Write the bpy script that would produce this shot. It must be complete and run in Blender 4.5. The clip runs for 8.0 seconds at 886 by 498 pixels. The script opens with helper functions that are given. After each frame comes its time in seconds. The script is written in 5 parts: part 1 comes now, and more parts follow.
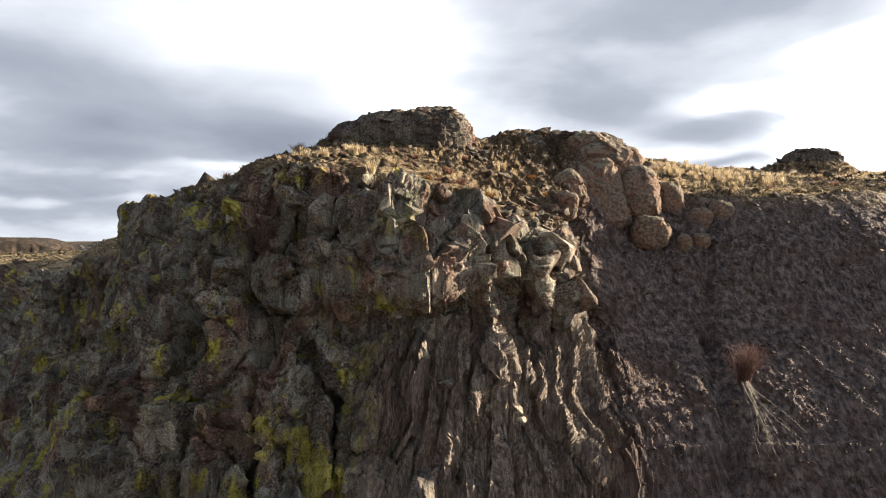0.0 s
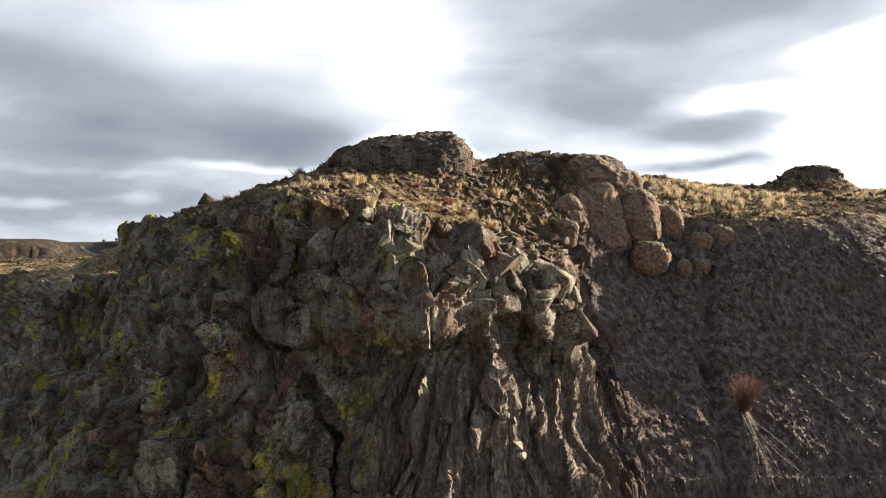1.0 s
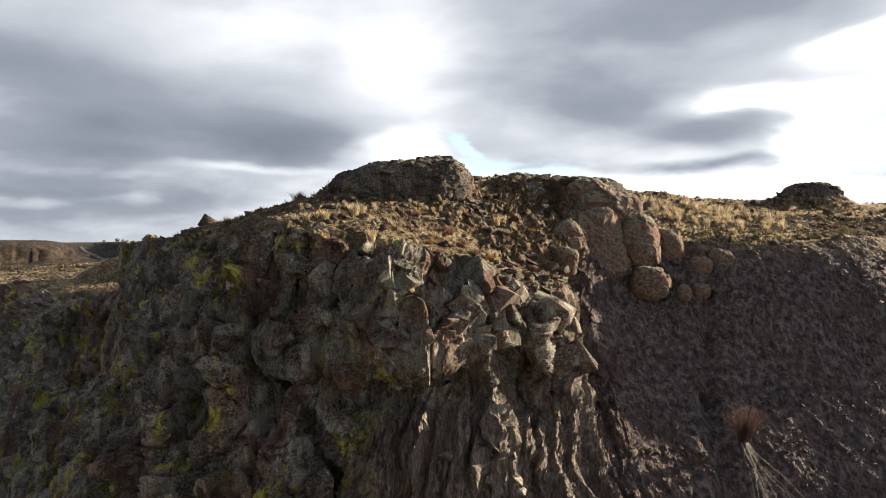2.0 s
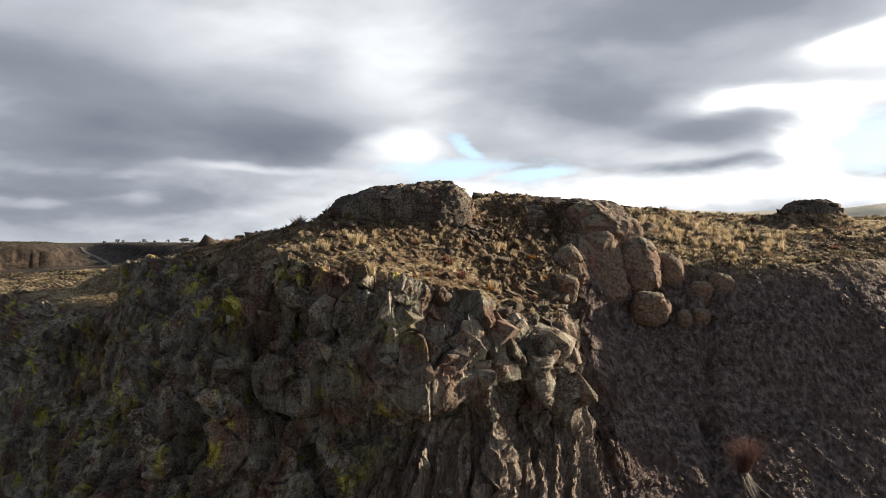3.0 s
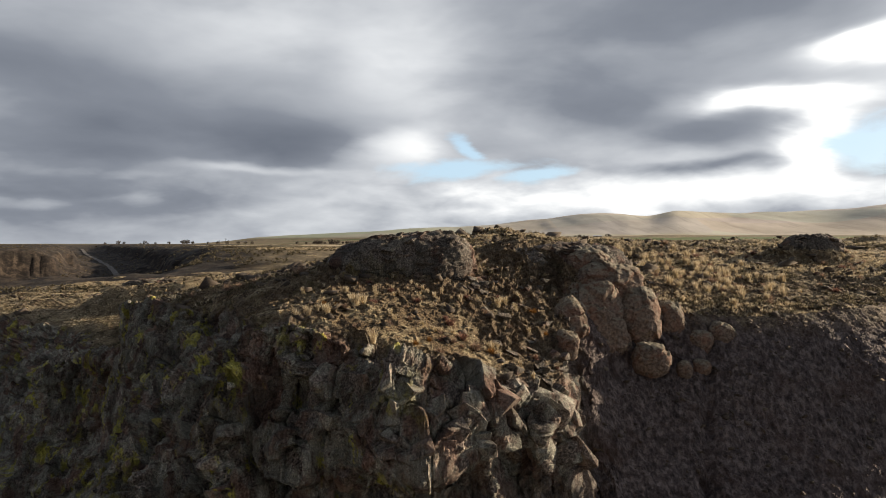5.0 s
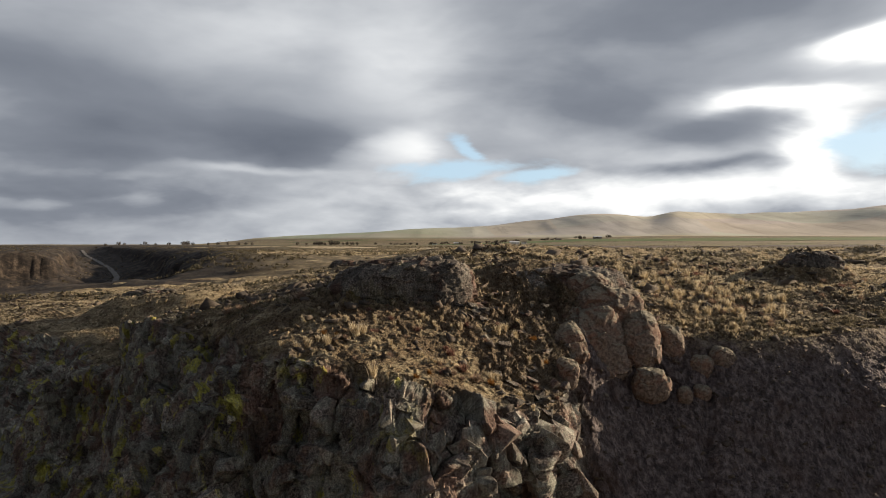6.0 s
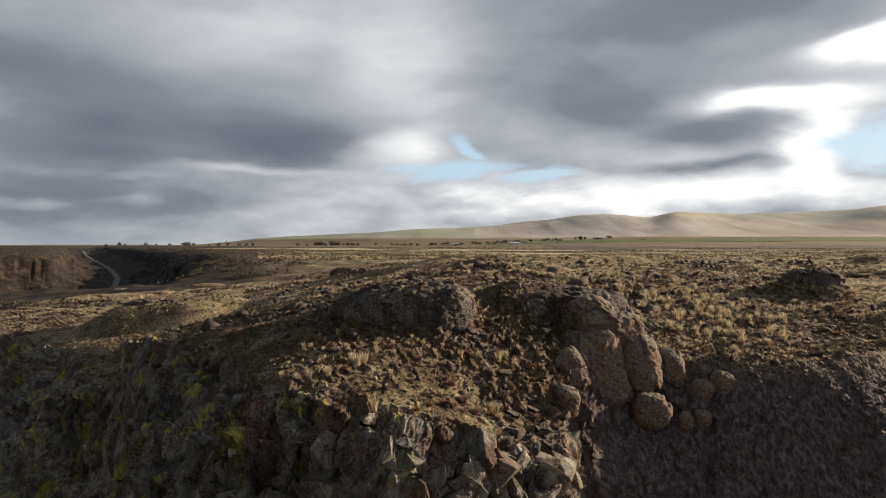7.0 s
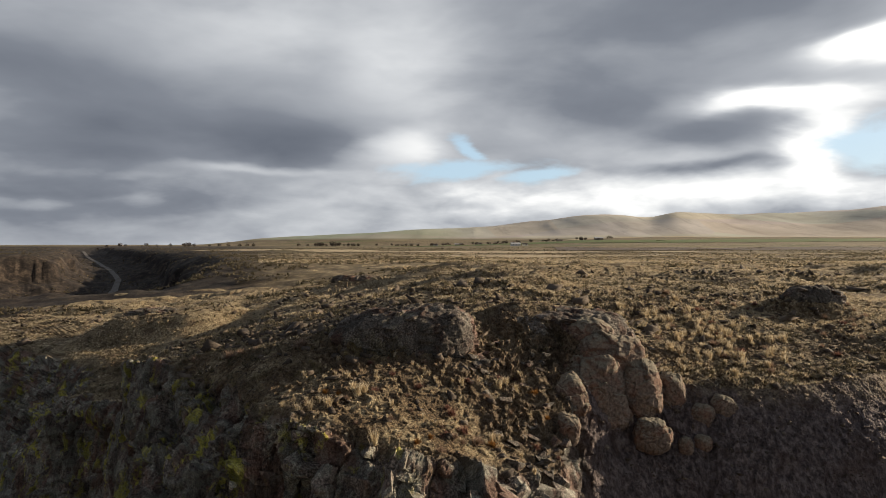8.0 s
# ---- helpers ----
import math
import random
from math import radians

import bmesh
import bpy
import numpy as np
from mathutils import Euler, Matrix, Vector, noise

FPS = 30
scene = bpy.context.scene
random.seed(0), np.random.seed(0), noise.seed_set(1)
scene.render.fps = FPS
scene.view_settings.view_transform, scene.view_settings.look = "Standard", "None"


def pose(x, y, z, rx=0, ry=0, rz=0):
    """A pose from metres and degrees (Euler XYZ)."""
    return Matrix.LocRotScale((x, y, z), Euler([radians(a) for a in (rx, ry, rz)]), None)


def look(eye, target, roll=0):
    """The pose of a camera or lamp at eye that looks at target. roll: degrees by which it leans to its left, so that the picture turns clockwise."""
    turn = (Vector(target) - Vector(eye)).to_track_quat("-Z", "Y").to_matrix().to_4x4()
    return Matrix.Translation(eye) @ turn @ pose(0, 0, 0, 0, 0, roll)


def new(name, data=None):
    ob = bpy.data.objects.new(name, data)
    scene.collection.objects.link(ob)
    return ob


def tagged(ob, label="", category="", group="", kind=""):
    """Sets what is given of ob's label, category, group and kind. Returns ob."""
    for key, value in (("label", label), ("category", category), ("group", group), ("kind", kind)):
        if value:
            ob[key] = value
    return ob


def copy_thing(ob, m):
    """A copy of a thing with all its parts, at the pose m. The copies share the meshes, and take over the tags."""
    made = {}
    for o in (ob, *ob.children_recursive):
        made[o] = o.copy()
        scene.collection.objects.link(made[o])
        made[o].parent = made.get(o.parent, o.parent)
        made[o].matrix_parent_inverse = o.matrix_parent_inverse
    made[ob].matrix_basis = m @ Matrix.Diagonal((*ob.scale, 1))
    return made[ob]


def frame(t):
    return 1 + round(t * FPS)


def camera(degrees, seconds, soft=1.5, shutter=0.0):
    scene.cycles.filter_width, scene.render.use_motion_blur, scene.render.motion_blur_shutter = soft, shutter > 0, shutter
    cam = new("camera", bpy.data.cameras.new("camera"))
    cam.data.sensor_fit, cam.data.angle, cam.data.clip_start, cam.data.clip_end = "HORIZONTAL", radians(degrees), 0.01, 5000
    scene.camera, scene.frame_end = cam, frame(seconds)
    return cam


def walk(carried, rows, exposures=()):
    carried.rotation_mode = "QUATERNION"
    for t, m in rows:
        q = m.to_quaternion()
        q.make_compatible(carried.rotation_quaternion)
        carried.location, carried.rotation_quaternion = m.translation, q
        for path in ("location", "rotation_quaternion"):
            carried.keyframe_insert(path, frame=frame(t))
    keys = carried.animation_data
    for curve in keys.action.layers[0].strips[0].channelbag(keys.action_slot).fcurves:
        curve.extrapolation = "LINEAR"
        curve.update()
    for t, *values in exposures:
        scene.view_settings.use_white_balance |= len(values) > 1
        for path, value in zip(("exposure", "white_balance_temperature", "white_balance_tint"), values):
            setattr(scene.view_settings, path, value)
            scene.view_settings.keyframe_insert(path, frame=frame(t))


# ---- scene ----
cam = camera(70.8, 8.0, soft=0.5)
EYE, RISE, TILT = 20.0, 1.5, -0.55
ROWS = [
    # seconds, pitch, yaw
    (0.0, 0.0, 0.0),
    (0.5, 0.0, 0.0),
    (1.0, 0.0, 0.0),
    (1.5, 0.0, 0.0),
    (3.0, 0.0, 0.02),
    (3.5, 0.0, 0.03),
    (4.0, 0.01, 0.05),
    (4.5, 0.03, 0.07),
    (6.0, 0.09, 0.10),
    (6.5, 0.10, 0.13),
    (7.0, 0.10, 0.15),
    (7.5, 0.10, 0.17),
    (8.0, 0.10, 0.20),
]
EXPOSURES = [(0.0, 1.62), (1.5, 1.32), (3.0, 0.96), (4.5, 0.68), (6.0, 0.52), (8.0, 0.45)]
walk(cam, [(t, pose(0, 0, EYE + RISE * t, 90 + TILT + pitch, 0, yaw)) for t, pitch, yaw in ROWS], EXPOSURES)

# ---- world, sun ----
SUN_AZIMUTH, SUN_HEIGHT = 73.0, 16.0  # degrees to the right of straight ahead; above the horizon

world = bpy.data.worlds.new("overcast_sky")
scene.world = world
world.use_nodes = True
wt = world.node_tree
wt.nodes.clear()


class Net:
    """Short hand for node trees: each call adds a node and gives its output."""

    def __init__(self, tree):
        self.tree = tree

    def add(self, kind, out=0, ins=(), **props):
        n = self.tree.nodes.new(kind)
        for k, v in props.items():
            setattr(n, k, v)
        for key, v in dict(ins).items():
            if isinstance(v, bpy.types.NodeSocket):
                self.tree.links.new(v, n.inputs[key])
            else:
                n.inputs[key].default_value = v
        return n.outputs[out]

    def math(self, op, a, b=0.0, c=0.0, clamp=False):
        return self.add("ShaderNodeMath", 0, {0: a, 1: b, 2: c}, operation=op, use_clamp=clamp)

    def noise(self, vec, scale, detail=5.0, rough=0.55, warp=0.0):
        return self.add("ShaderNodeTexNoise", 0, {"Vector": vec, "Scale": scale, "Detail": detail, "Roughness": rough, "Distortion": warp})

    def ramp(self, fac, stops, mode="LINEAR"):
        n = self.tree.nodes.new("ShaderNodeValToRGB")
        n.color_ramp.interpolation = mode
        el = n.color_ramp.elements
        while len(el) < len(stops):
            el.new(0.5)
        for e, (p, c) in zip(el, stops):
            e.position = p
            e.color = (*c, 1) if len(c) == 3 else c
        self.tree.links.new(fac, n.inputs[0])
        return n.outputs[0]

    def smooth(self, v, lo, hi):
        return self.add("ShaderNodeMapRange", 0, {0: v, 1: lo, 2: hi, 3: 0.0, 4: 1.0}, interpolation_type="SMOOTHSTEP")

    def mix(self, fac, a, b, blend="MIX"):
        n = self.tree.nodes.new("ShaderNodeMix")
        n.data_type, n.blend_type = "RGBA", blend
        for i, v in ((0, fac), (6, a), (7, b)):
            if isinstance(v, bpy.types.NodeSocket):
                self.tree.links.new(v, n.inputs[i])
            elif i == 0:
                n.inputs[i].default_value = v
            else:
                n.inputs[i].default_value = (*v, 1)
        return n.outputs[2]


w = Net(wt)
way = w.add("ShaderNodeTexCoord", "Generated")
sep = wt.nodes.new("ShaderNodeSeparateXYZ")
wt.links.new(way, sep.inputs[0])
wx, wy, wz = sep.outputs
az = w.math("MULTIPLY", w.math("ARCTAN2", wx, wy), 57.2958)
el = w.math("MULTIPLY", w.math("ARCSINE", wz), 57.2958)
# the cloud sheet lies flat above the land, so it draws together towards the horizon
flat = w.math("ADD", w.math("MAXIMUM", wz, 0.0), 0.22)
cloud_at = w.add("ShaderNodeCombineXYZ", 0, {0: w.math("DIVIDE", wx, flat), 1: w.math("MULTIPLY", w.math("DIVIDE", wy, flat), 1.25), 2: 0.0})
big = w.noise(cloud_at, 0.8, 3.0, 0.5, 0.2)
fine = w.noise(cloud_at, 1.5, 5.0, 0.5, 0.25)
wisp = w.noise(w.add("ShaderNodeCombineXYZ", 0, {0: w.math("MULTIPLY", az, 0.05), 1: w.math("MULTIPLY", el, 0.13), 2: 1.0}), 1.0, 5.0, 0.5, 0.2)
thick = w.math("ADD", w.math("MULTIPLY", big, 0.16), w.math("MULTIPLY", fine, 0.20))
thick = w.math("ADD", thick, w.math("MULTIPLY", wisp, 0.26))
thick = w.math("ADD", thick, 0.15)
az_w = w.math("ADD", az, w.math("MULTIPLY", w.math("SUBTRACT", fine, 0.5), 9.0))
el_w = w.math("ADD", el, w.math("MULTIPLY", w.math("SUBTRACT", wisp, 0.5), 5.0))


def bank(a, e, wide, high, tilt=0.0, power=2.0):
    """A soft bank of cloud round a bearing and a height, both in degrees. A higher power gives it a flatter core and firmer edges."""
    da, de = w.math("SUBTRACT", az_w, a), w.math("SUBTRACT", el_w, e)
    de = w.math("SUBTRACT", de, w.math("MULTIPLY", da, tilt))
    q = w.math("ADD", w.math("POWER", w.math("ABSOLUTE", w.math("DIVIDE", da, wide)), 2.0), w.math("POWER", w.math("ABSOLUTE", w.math("DIVIDE", de, high)), 2.0))
    return w.math("EXPONENT", w.math("MULTIPLY", w.math("POWER", q, power / 2.0), -1.0))


HEAVY_BANKS = [
    # bearing, height, half width, half height, tilt, weight
    (-24.0, 10.6, 17.0, 3.8, -0.07, 0.24),
    (-14.5, 9.0, 7.5, 2.2, -0.10, 0.20),
    (-33.0, 15.0, 8.0, 2.6, 0.05, 0.08),
    (-31.0, 7.6, 9.0, 1.0, -0.03, 0.12),
    (23.0, 19.6, 18.5, 4.8, -0.03, 0.25),
    (15.0, 13.4, 11.0, 2.6, -0.08, 0.20),
    (24.0, 9.2, 7.5, 1.5, -0.06, 0.22),
    (23.0, 6.2, 6.5, 0.65, 0.0, 0.24),
    (-28.0, 3.6, 14.0, 2.6, 0.0, 0.22),
    (1.5, 3.6, 2.4, 0.5, 0.0, 0.10),
]
THIN_BANKS = [
    (-17.0, 18.6, 7.0, 2.2, 0.28, -0.12),
    (-4.5, 16.5, 6.5, 4.5, 0.20, -0.16),
    (-4.0, 9.0, 4.6, 1.7, 0.22, -0.27),
    (27.5, 11.2, 5.5, 0.9, -0.05, -0.50),
    (35.5, 14.6, 4.0, 1.1, 0.12, -0.65),
    (31.0, 7.6, 2.2, 3.2, 0.0, -0.45),
    (28.0, 4.0, 11.0, 1.5, 0.03, -0.29),
    (8.0, 3.9, 12.0, 1.7, 0.0, -0.23),
    (-16.5, 6.3, 6.5, 0.55, -0.05, -0.17),
    (-33.5, 3.0, 3.4, 0.6, 0.0, -0.20),
    (-26.0, 3.2, 3.2, 0.5, 0.0, -0.12),
    (-30.0, 5.8, 6.0, 0.4, -0.04, -0.06),
    (70.0, 15.0, 26.0, 9.0, 0.0, -0.40),
]
for a, e, wide, high, tilt, weight in HEAVY_BANKS + THIN_BANKS:
    thick = w.math("ADD", thick, w.math("MULTIPLY", bank(a, e, wide, high, tilt, 2.6), weight))
# heavier cloud added overhead and opposite the sun, mostly unseen, to weaken ambient light
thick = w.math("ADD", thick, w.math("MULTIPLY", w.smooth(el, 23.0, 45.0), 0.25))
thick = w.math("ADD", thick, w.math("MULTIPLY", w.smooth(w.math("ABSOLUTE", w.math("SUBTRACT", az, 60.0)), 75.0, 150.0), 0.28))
# small heaped clouds low over the plain
heap = w.noise(w.add("ShaderNodeCombineXYZ", 0, {0: w.math("MULTIPLY", az, 0.22), 1: w.math("MULTIPLY", el, 0.62), 2: 4.0}), 1.0, 4.0, 0.5, 0.2)
low = w.math("SUBTRACT", 1.0, w.smooth(el, 4.5, 9.0))
thick = w.math("ADD", thick, w.math("MULTIPLY", w.math("MULTIPLY", w.math("SUBTRACT", 0.5, heap), w.math("ADD", w.math("MULTIPLY", w.smooth(az, -12.0, 6.0), 0.30), 0.24)), low))
# broad rolls along the underside of the high banks
roll = w.noise(w.add("ShaderNodeCombineXYZ", 0, {0: w.math("MULTIPLY", az, 0.075), 1: w.math("MULTIPLY", el, 0.19), 2: 8.0}), 1.1, 4.0, 0.48, 0.2)
thick = w.math("ADD", thick, w.math("MULTIPLY", w.math("SUBTRACT", roll, 0.5), 0.26))
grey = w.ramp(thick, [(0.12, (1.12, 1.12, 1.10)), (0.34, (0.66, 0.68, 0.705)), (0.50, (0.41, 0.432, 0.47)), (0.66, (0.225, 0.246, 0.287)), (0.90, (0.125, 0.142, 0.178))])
sky = w.add("ShaderNodeTexSky", 0, {}, sky_type="NISHITA", sun_disc=False, sun_elevation=radians(SUN_HEIGHT), sun_rotation=radians(SUN_AZIMUTH), air_density=1.0, dust_density=1.5)
blue = w.add("ShaderNodeVectorMath", 0, {0: sky, "Scale": 0.12}, operation="SCALE")
GAPS = [(0.5, 6.9, 7.0, 1.25, 0.03), (2.2, 8.9, 1.6, 1.7, -0.2), (9.0, 6.2, 4.5, 1.0, 0.05), (34.8, 7.4, 3.8, 2.4, 0.0), (-33.0, 19.8, 3.0, 1.4, 0.0)]
hole = None
for a, e, wide, high, tilt in GAPS:
    g = bank(a, e, wide, high, tilt)
    hole = g if hole is None else w.math("MAXIMUM", hole, g)
ragged = w.noise(w.add("ShaderNodeCombineXYZ", 0, {0: w.math("MULTIPLY", az, 0.16), 1: w.math("MULTIPLY", el, 0.42), 2: 12.0}), 1.0, 7.0, 0.6, 0.3)
hole = w.smooth(w.math("ADD", hole, w.math("MULTIPLY", w.math("SUBTRACT", ragged, 0.5), 1.3)), 0.30, 0.85)
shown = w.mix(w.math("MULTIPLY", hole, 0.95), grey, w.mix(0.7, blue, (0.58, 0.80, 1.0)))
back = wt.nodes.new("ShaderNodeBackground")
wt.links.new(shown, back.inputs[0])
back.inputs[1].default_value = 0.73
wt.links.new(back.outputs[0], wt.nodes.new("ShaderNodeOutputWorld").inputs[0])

sun_data = bpy.data.lights.new("sun", "SUN")
sun_data.energy, sun_data.angle, sun_data.color = 6.0, radians(0.6), (1.0, 0.83, 0.61)
sun = new("sun", sun_data)
sa, sh = radians(SUN_AZIMUTH), radians(SUN_HEIGHT)
toward = Vector((math.sin(sa) * math.cos(sh), math.cos(sa) * math.cos(sh), math.sin(sh)))
sun.matrix_world = look(toward * 200, (0, 0, 0))

# ---- materials ----
def material(name, build, rough=0.9, bump=0.0):
    m = bpy.data.materials.new(name)
    m.use_nodes = True
    t = m.node_tree
    t.nodes.clear()
    n = Net(t)
    bsdf = t.nodes.new("ShaderNodeBsdfPrincipled")
    bsdf.inputs["Roughness"].default_value = rough
    bsdf.inputs["Specular IOR Level"].default_value = 0.25
    colour, height = build(n)
    if isinstance(colour, bpy.types.NodeSocket):
        t.links.new(colour, bsdf.inputs["Base Color"])
    else:
        bsdf.inputs["Base Color"].default_value = (*colour, 1)
    if height is not None:
        b = t.nodes.new("ShaderNodeBump")
        b.inputs["Strength"].default_value, b.inputs["Distance"].default_value = 1.0, bump
        t.links.new(height, b.inputs["Height"])
        t.links.new(b.outputs[0], bsdf.inputs["Normal"])
    t.links.new(bsdf.outputs[0], t.nodes.new("ShaderNodeOutputMaterial").inputs[0])
    return m


def place_of(n):
    return n.add("ShaderNodeNewGeometry", "Position")


def stretched(n, p, sx, sy, sz, rx=0.0, ry=0.0, rz=0.0):
    return n.add("ShaderNodeMapping", 0, {"Vector": p, "Rotation": (radians(rx), radians(ry), radians(rz)), "Scale": (sx, sy, sz)})


def basalt_colours(n, lichen=1.0, rust=0.5, pale=0.0, tone=1.0):
    """Dark basalt with grey crust, rusty patches and yellow-green lichen."""
    p = place_of(n)
    wide = n.noise(p, 0.22, 4.0, 0.6, 0.3)
    mid = n.noise(p, 1.1, 6.0, 0.62, 0.4)
    fine = n.noise(p, 10.0, 8.0, 0.72)
    speck = n.noise(p, 30.0, 4.0, 0.7)
    base = n.ramp(fine, [(0.38, (0.020, 0.0168, 0.014)), (0.5, (0.092, 0.075, 0.062)), (0.62, (0.24, 0.20, 0.168))])
    crust = n.ramp(speck, [(0.41, (0.060, 0.058, 0.046)), (0.5, (0.17, 0.168, 0.135)), (0.59, (0.40, 0.385, 0.32))])
    colour = n.mix(n.math("MULTIPLY", n.smooth(mid, 0.45, 0.55), 0.38 + 0.4 * lichen + pale), base, crust)
    red = n.math("MULTIPLY", n.smooth(n.noise(stretched(n, p, 1, 1, 0.6), 0.42, 5.0, 0.6), 0.50, 0.60), rust)
    colour = n.mix(red, colour, n.ramp(fine, [(0.34, (0.045, 0.022, 0.016)), (0.66, (0.19, 0.098, 0.068))]))
    if lichen > 0:
        spots = n.math("MULTIPLY", n.smooth(n.noise(stretched(n, p, 1.4, 1.4, 0.6), 0.5, 7.0, 0.68), 0.525, 0.585), n.smooth(wide, 0.41, 0.50))
        spots = n.math("MULTIPLY", spots, n.smooth(fine, 0.35, 0.5))
        sep = n.tree.nodes.new("ShaderNodeSeparateXYZ")
        n.tree.links.new(p, sep.inputs[0])
        spots = n.math("MULTIPLY", spots, n.smooth(n.math("ADD", sep.outputs[0], n.math("MULTIPLY", mid, 5.0)), 2.2, -0.5))
        colour = n.mix(n.math("MULTIPLY", spots, 0.85 * lichen), colour, n.ramp(speck, [(0.35, (0.14, 0.13, 0.016)), (0.65, (0.44, 0.40, 0.05))]))
    # every block has weathered to a tone of its own, and water has run down them all
    bent = n.add("ShaderNodeVectorMath", 0, {0: stretched(n, p, 0.62, 0.62, 0.42), 1: n.add("ShaderNodeVectorMath", 0, {0: n.add("ShaderNodeTexNoise", 1, {"Vector": p, "Scale": 0.8, "Detail": 3.0}), "Scale": 0.35}, operation="SCALE")}, operation="ADD")
    cell = n.add("ShaderNodeTexVoronoi", "Color", {"Vector": bent, "Scale": 1.0})
    part_tone = n.tree.nodes.new("ShaderNodeSeparateColor")
    n.tree.links.new(cell, part_tone.inputs[0])
    run = n.noise(stretched(n, p, 3.0, 3.0, 0.30), 1.5, 6.0, 0.65, 0.3)
    shade = n.math("MULTIPLY", n.math("ADD", n.math("MULTIPLY", part_tone.outputs[0], 0.9), 0.55), n.math("ADD", n.math("MULTIPLY", n.smooth(run, 0.3, 0.7), 0.6), 0.7))
    colour = n.add("ShaderNodeVectorMath", 0, {0: colour, "Scale": n.math("MULTIPLY", shade, tone)}, operation="SCALE")
    height = n.math("ADD", n.math("MULTIPLY", fine, 0.8), n.math("MULTIPLY", speck, 0.3))
    height = n.math("ADD", height, n.math("MULTIPLY", run, 0.5))
    return colour, height


def ground_build(n):
    p = place_of(n)
    zone = n.add("ShaderNodeAttribute", "Fac", {}, attribute_name="soil")
    slope = n.add("ShaderNodeAttribute", "Fac", {}, attribute_name="slope")
    rock, h1 = basalt_colours(n, 0.9, 0.6, 0.0, 1.38)
    fluted = n.add("ShaderNodeAttribute", "Fac", {}, attribute_name="fluted")
    bare = n.ramp(n.noise(stretched(n, p, 5.0, 5.0, 1.2), 1.5, 8.0, 0.7), [(0.36, (0.065, 0.052, 0.045)), (0.5, (0.23, 0.187, 0.16)), (0.64, (0.48, 0.40, 0.345))])
    rock = n.mix(n.math("MULTIPLY", fluted, 0.75), rock, bare)
    # the scree wall is browner, bare of lichen, with streaks that run down it
    run = stretched(n, p, 2.2, 2.2, 0.35, 0, 24, 0)
    streak = n.noise(run, 1.6, 7.0, 0.68, 0.2)
    speck = n.noise(p, 15.0, 5.0, 0.75)
    wall = n.ramp(streak, [(0.37, (0.042, 0.033, 0.033)), (0.5, (0.122, 0.097, 0.092)), (0.63, (0.25, 0.203, 0.19))])
    wall = n.mix(n.smooth(speck, 0.62, 0.70), wall, (0.22, 0.20, 0.175))
    wide = n.noise(p, 0.35, 5.0, 0.6)
    wall = n.mix(n.math("MULTIPLY", n.smooth(wide, 0.5, 0.66), 0.5), wall, (0.085, 0.05, 0.038))
    rock = n.mix(slope, rock, wall)
    # rock that comes through on the plateau is brown and rough
    top = n.add("ShaderNodeAttribute", "Fac", {}, attribute_name="top")
    brown = n.ramp(n.noise(p, 5.0, 8.0, 0.74), [(0.38, (0.024, 0.017, 0.010)), (0.5, (0.122, 0.085, 0.050)), (0.62, (0.27, 0.20, 0.128))])
    rock = n.mix(n.math("MULTIPLY", top, 0.85), rock, brown)
    # stony soil with dry grass between the stones
    grain = n.noise(p, 9.0, 8.0, 0.75)
    soil = n.ramp(grain, [(0.39, (0.022, 0.015, 0.009)), (0.5, (0.118, 0.080, 0.045)), (0.61, (0.30, 0.215, 0.12))])
    straw = n.noise(p, 0.5, 6.0, 0.68, 0.3)
    tuft = n.noise(p, 3.2, 6.0, 0.7)
    away = n.tree.nodes.new("ShaderNodeSeparateXYZ")
    n.tree.links.new(p, away.inputs[0])
    meadow = n.math("MULTIPLY", n.smooth(away.outputs[1], 41.0, 52.0), 0.08)
    cover = n.math("MULTIPLY", n.smooth(n.math("ADD", straw, meadow), 0.46, 0.58), n.smooth(tuft, 0.40, 0.56))
    soil = n.mix(n.math("MULTIPLY", cover, 0.85), soil, n.ramp(grain, [(0.36, (0.14, 0.108, 0.058)), (0.64, (0.62, 0.51, 0.32))]))
    colour = n.mix(zone, rock, soil)
    height = n.math("ADD", n.math("ADD", h1, n.math("MULTIPLY", speck, 0.35)), n.math("MULTIPLY", grain, 0.5))
    fibre = n.noise(stretched(n, p, 6.0, 6.0, 0.9, 0, 6, 0), 1.5, 6.0, 0.65, 0.3)
    height = n.math("ADD", height, n.math("MULTIPLY", n.math("MULTIPLY", fibre, fluted), 1.6))
    height = n.math("ADD", height, n.math("MULTIPLY", n.math("MULTIPLY", streak, slope), 1.2))
    return colour, height


GROUND = material("canyon_ground", ground_build, 0.92, 0.15)
BASALT = material("lichen_basalt", lambda n: basalt_colours(n, 0.7, 0.6, 0.0, 1.22), 0.9, 0.05)
DARK_BASALT = material("dark_bedded_basalt", lambda n: basalt_colours(n, 0.25, 0.5, -0.25, 0.85), 0.9, 0.06)
TOP_ROCK = material("brown_weathered_basalt", lambda n: basalt_colours(n, 0.1, 0.7, -0.2, 0.85), 0.9, 0.06)


